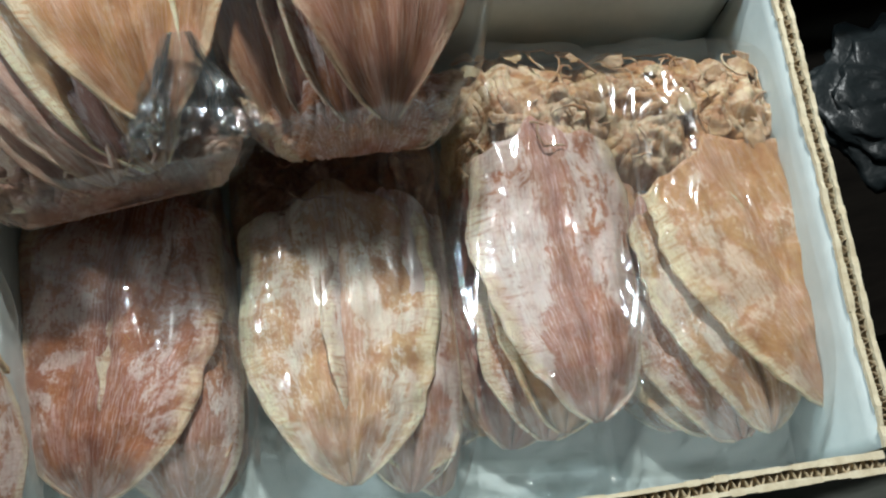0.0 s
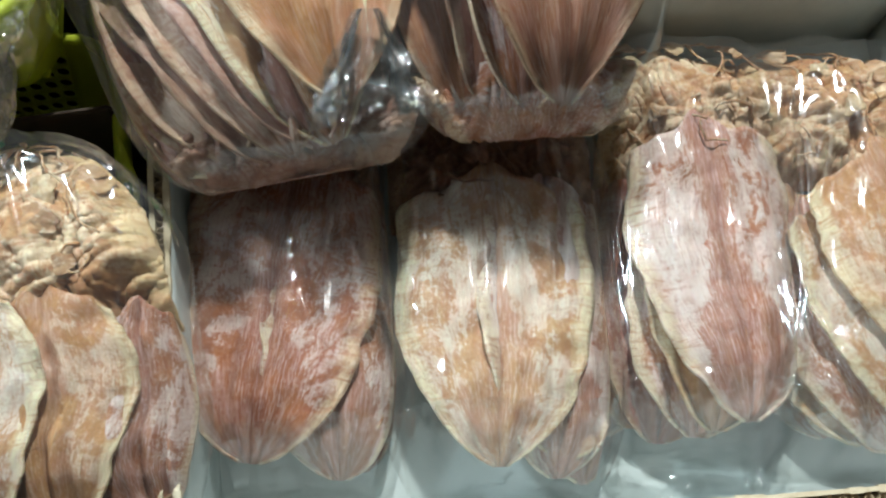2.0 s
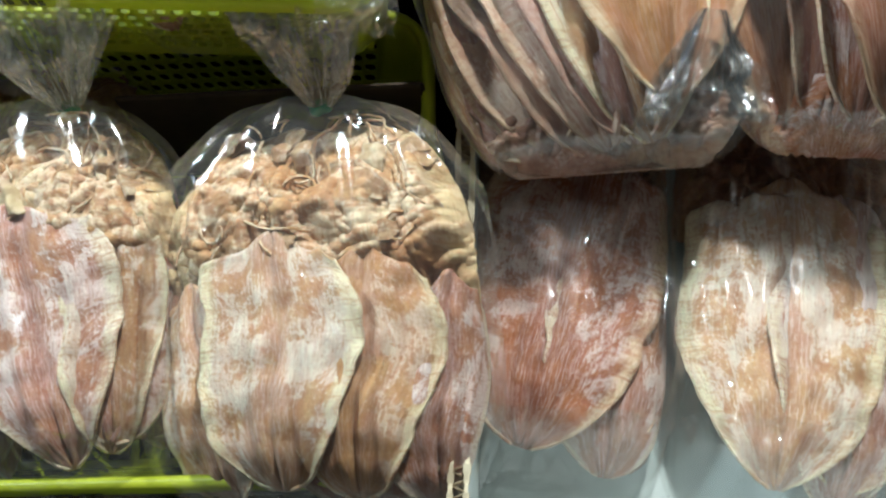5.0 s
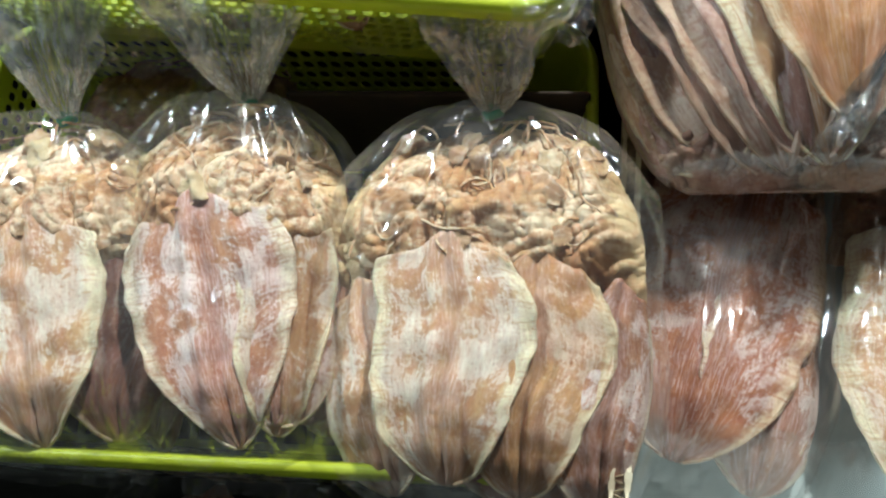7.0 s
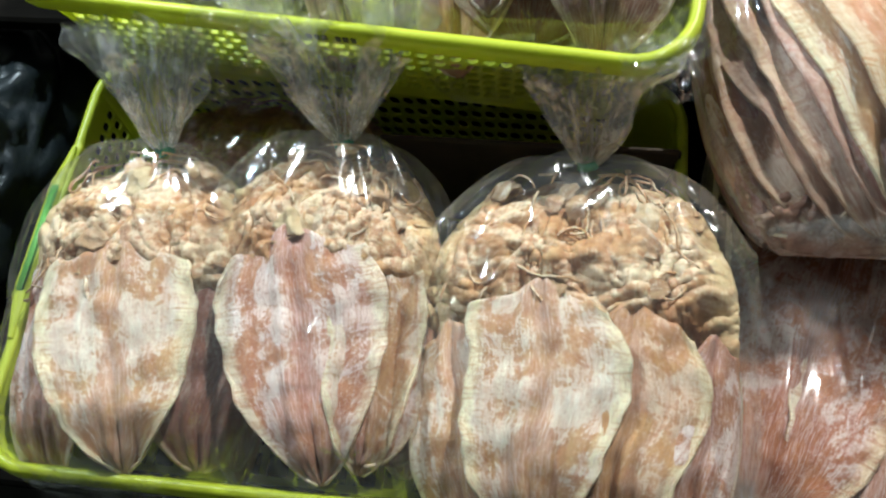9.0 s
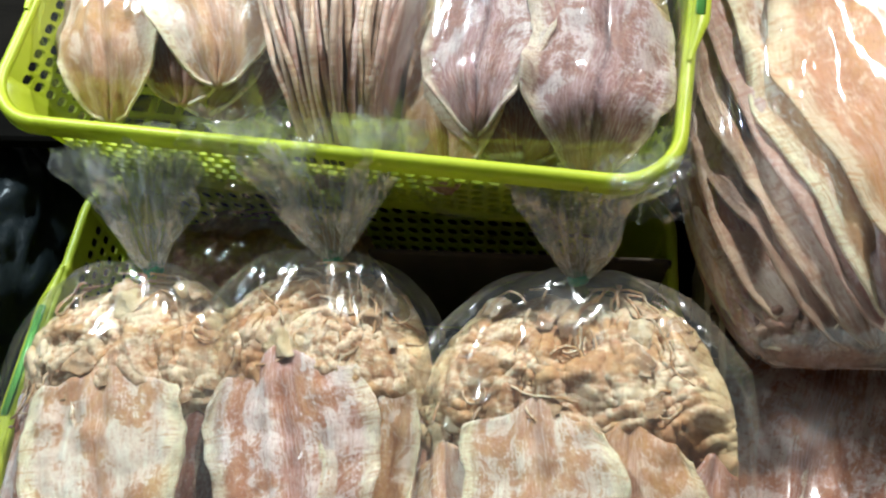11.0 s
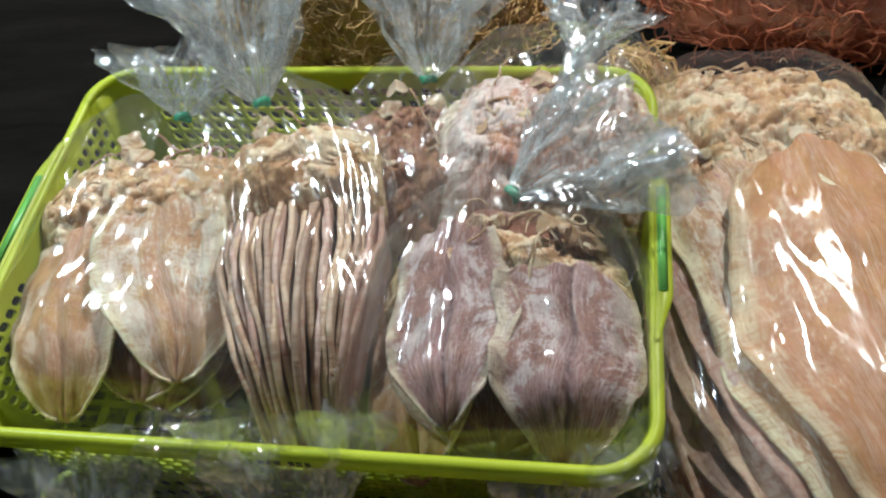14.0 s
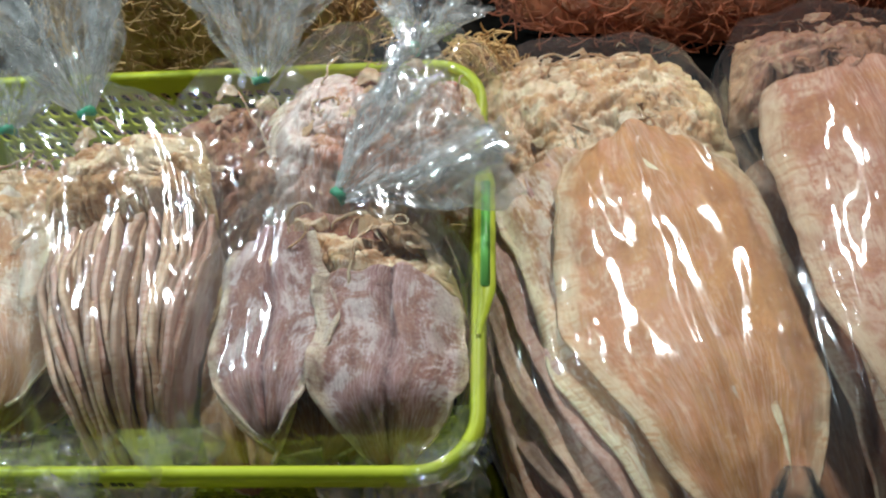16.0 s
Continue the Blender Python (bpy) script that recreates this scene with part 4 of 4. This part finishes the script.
b = Bag(0.20, 0.13, 0.10, full=0.6, foot=0.6, neck=0.2, seed=13.0)
o = bagged(up(0.292, 0.168, 0.02, 8, -6), b, "clear bag of squid arms, behind the packed bag", (pose(0, 0.2, 0.07, 50, 0, 0), 0.09, 0.045, 7.3))
arms(b, o, 0.0, 0.05, 0.18, 0.04, 60, TENT, 13.2)
pulp(b, o, 0.04, 0.185, 0.95, TENTDARK, 13.4)

# ---- large bags on the raised board, overhanging the carton ----
b = Bag(0.545, 0.250, 0.105, full=0.56, foot=0.48, neck=0.42, seed=14.0)
o = bagged(pose(-0.091, 0.284, 0.813, 4, 0, 2), b, "large clear bag of orange squid, overhanging the carton", group="large bags", pleats=7, crumple=0.002)
mantle(b, o, 0.040, 0.026, -3, 0.340, 0.190, 1.03, AMBER, 14.1, 0.64, 0.50, 0.7)
for k in range(11):
    mantle(b, o, 0.030 - 0.014 * k, 0.012 - 0.001 * (k % 5), -12 - 0.5 * k, 0.35 - 0.009 * k, 0.14, 0.95 - 0.040 * k, (PALE, STRIPROSE, STRIP, STRIPDARK, STRIP, BROWN)[k % 6], 14.3 + k)
arms(b, o, -0.01, 0.37, 0.525, 0.07, 200, TENT, 14.2, 0.97)
pulp(b, o, 0.34, 0.53, 0.93, TENT, 14.4)
pulp(b, o, 0.001, 0.050, 0.62, STRIPDARK, 14.6, "squid_core")

b = Bag(0.54, 0.215, 0.122, full=0.62, foot=0.40, neck=0.40, seed=15.0)
o = bagged(pose(0.070, 0.288, 0.813, 4, 0, -6), b, "large clear bag of reddish squid, beside the orange one", group="large bags", pleats=7, crumple=0.002)
mantle(b, o, 0.02, 0.010, -2, 0.40, 0.190, 1.0, AMBERDARK, 15.1, 0.70, 0.06, 0.6)
stack(b, o, 5, 0.01, 0.008, 2, 0.37, 0.15, (RUST, BROWN, AMBERDARK), 15.2, -1, 0.016)
arms(b, o, 0.0, 0.42, 0.52, 0.07, 170, TENTDARK, 15.3)
pulp(b, o, 0.39, 0.525, 0.93, TENTDARK, 15.4)
pulp(b, o, 0.001, 0.050, 0.70, RUST, 15.6, "squid_core")

# the slack end of another bag that hangs between the two
loose = thing("bag_end", pose(-0.030, 0.352, 0.905, -28, 0, 172), "slack clear plastic bag end, hanging between two bags", "bag end")
frill(None, loose, pose(0, 0, 0), 0.066, 0.026, 9.1, 0.35, False, SLACK)

# ---- shredded squid heaps behind ----


def heap(m, rx, ry, rz, mat, count, label, seed):
    """A bag full of fine shreds, heaped high."""
    rnd = random.Random(seed)
    base = thing("shredded_heap", m, label, "dried seafood")

    def dome(a, v):
        th, ph = 2 * math.pi * a, 0.5 * math.pi * v
        k = 1 + 0.14 * wob(math.cos(th) * 2, math.sin(th) * 2 + seed, v * 3)
        return (rx * k * math.cos(th) * math.cos(ph), ry * k * math.sin(th) * math.cos(ph), max(0.0, rz * k * math.sin(ph) ** 0.8))

    part("heap_core", grid(48, 20, dome, closed=True), mat, base)
    bm = bmesh.new()
    for _ in range(count):
        th, v = rnd.uniform(0, 2 * math.pi), rnd.random() ** 1.3
        p = Vector(dome(th / (2 * math.pi), v))
        d = Vector((rnd.gauss(0, 1), rnd.gauss(0, 1), rnd.gauss(0, 0.5))).normalized()
        prev = None
        for i in range(7):
            up_v = Vector((p.x / rx ** 2, p.y / ry ** 2, p.z / rz ** 2)).normalized()
            sd = d.cross(up_v)
            sd = (sd.normalized() if sd.length > 1e-3 else Vector((1, 0, 0))) * 0.0008
            q = [bm.verts.new(p + up_v * 0.004 + sd), bm.verts.new(p + up_v * 0.004 - sd), bm.verts.new(p + up_v * 0.0058)]
            if prev:
                for j in range(3):
                    bm.faces.new((prev[j], prev[(j + 1) % 3], q[(j + 1) % 3], q[j]))
            prev = q
            p = p + d * 0.008
            d = (d - up_v * d.dot(up_v) * 0.8 + Vector((rnd.gauss(0, 0.4), rnd.gauss(0, 0.4), rnd.gauss(0, 0.3)))).normalized()
    tagged(part("shred_mass", bm, mat, base), kind="stuff")

    def skin(a, v):
        x, y, z = dome(a, v)
        k = 1.05 + 0.05 * abs(wob(x * 20, y * 20, z * 20 + seed))
        return (x * k, y * k, z * k + 0.002)

    part("film", grid(64, 26, skin, closed=True), FILM, base, "clear plastic film")


heap(pose(-0.46, 0.955, 0.858), 0.175, 0.125, 0.180, TANSHRED, 4500, "clear bag of tan shredded squid, on the raised board", 21)
heap(pose(0.110, 0.985, 0.860), 0.290, 0.160, 0.175, REDSHRED, 6500, "clear bag of red shredded squid, on the raised board", 22)

# ---- dark plastic and odds and ends ----


def bin_bag(m, rx, ry, rz, label, seed):
    def at(a, v):
        th, ph = 2 * math.pi * a, 0.5 * math.pi * v
        k = 1 + 0.35 * abs(wob(math.cos(th) * 2.2, math.sin(th) * 2.2 + seed, v * 3)) + 0.12 * abs(wob(math.cos(th) * 7, math.sin(th) * 7, v * 9 + seed))
        return (rx * k * math.cos(th) * math.cos(ph), ry * k * math.sin(th) * math.cos(ph), rz * k * math.sin(ph) ** 0.7)

    base = thing("plastic_bag", m, label, "bag")
    part("sheet", grid(72, 36, at, closed=True), BLACKBAG, base)


bin_bag(pose(-0.865, 0.40, TABLE), 0.095, 0.15, 0.11, "crumpled black plastic bag, on the board beside the basket", 31)
bin_bag(pose(0.62, 0.30, TABLE), 0.10, 0.08, 0.02, "flattened dark plastic bag, on the board beside the carton", 33)

b = Bag(0.25, 0.22, 0.09, full=0.7, foot=0.6, neck=0.3, seed=16.0)
o = bagged(pose(-0.53, -0.125, 0.521, 0, 0, 3), b, "clear bag of pale squid, on the lower board")
mantle(b, o, 0.0, 0.02, 0, 0.19, 0.13, 1.0, PALE, 16.1)
stack(b, o, 3, 0.0, 0.01, 2, 0.19, 0.15, (PINK, PALE, BROWN), 16.2, -1, 0.016)

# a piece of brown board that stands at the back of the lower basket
# its dark colour holds the shade there; the sheet hides the lit lime wall
slab("shade_card", -0.062, -0.002, 0.0, 0.175, 0.002, 0.128, SHADECARD, "brown cardboard piece standing inside the lower basket, shade painted into its dark colour", "cardboard", pose(-0.395, 0.368, TABLE + 0.004, -2, 0, 0), "thing")

heap(pose(-0.200, 0.795, 0.847), 0.028, 0.024, 0.050, TANSHRED, 300, "small clear bag of yellow shredded squid, behind the raised basket", 23)
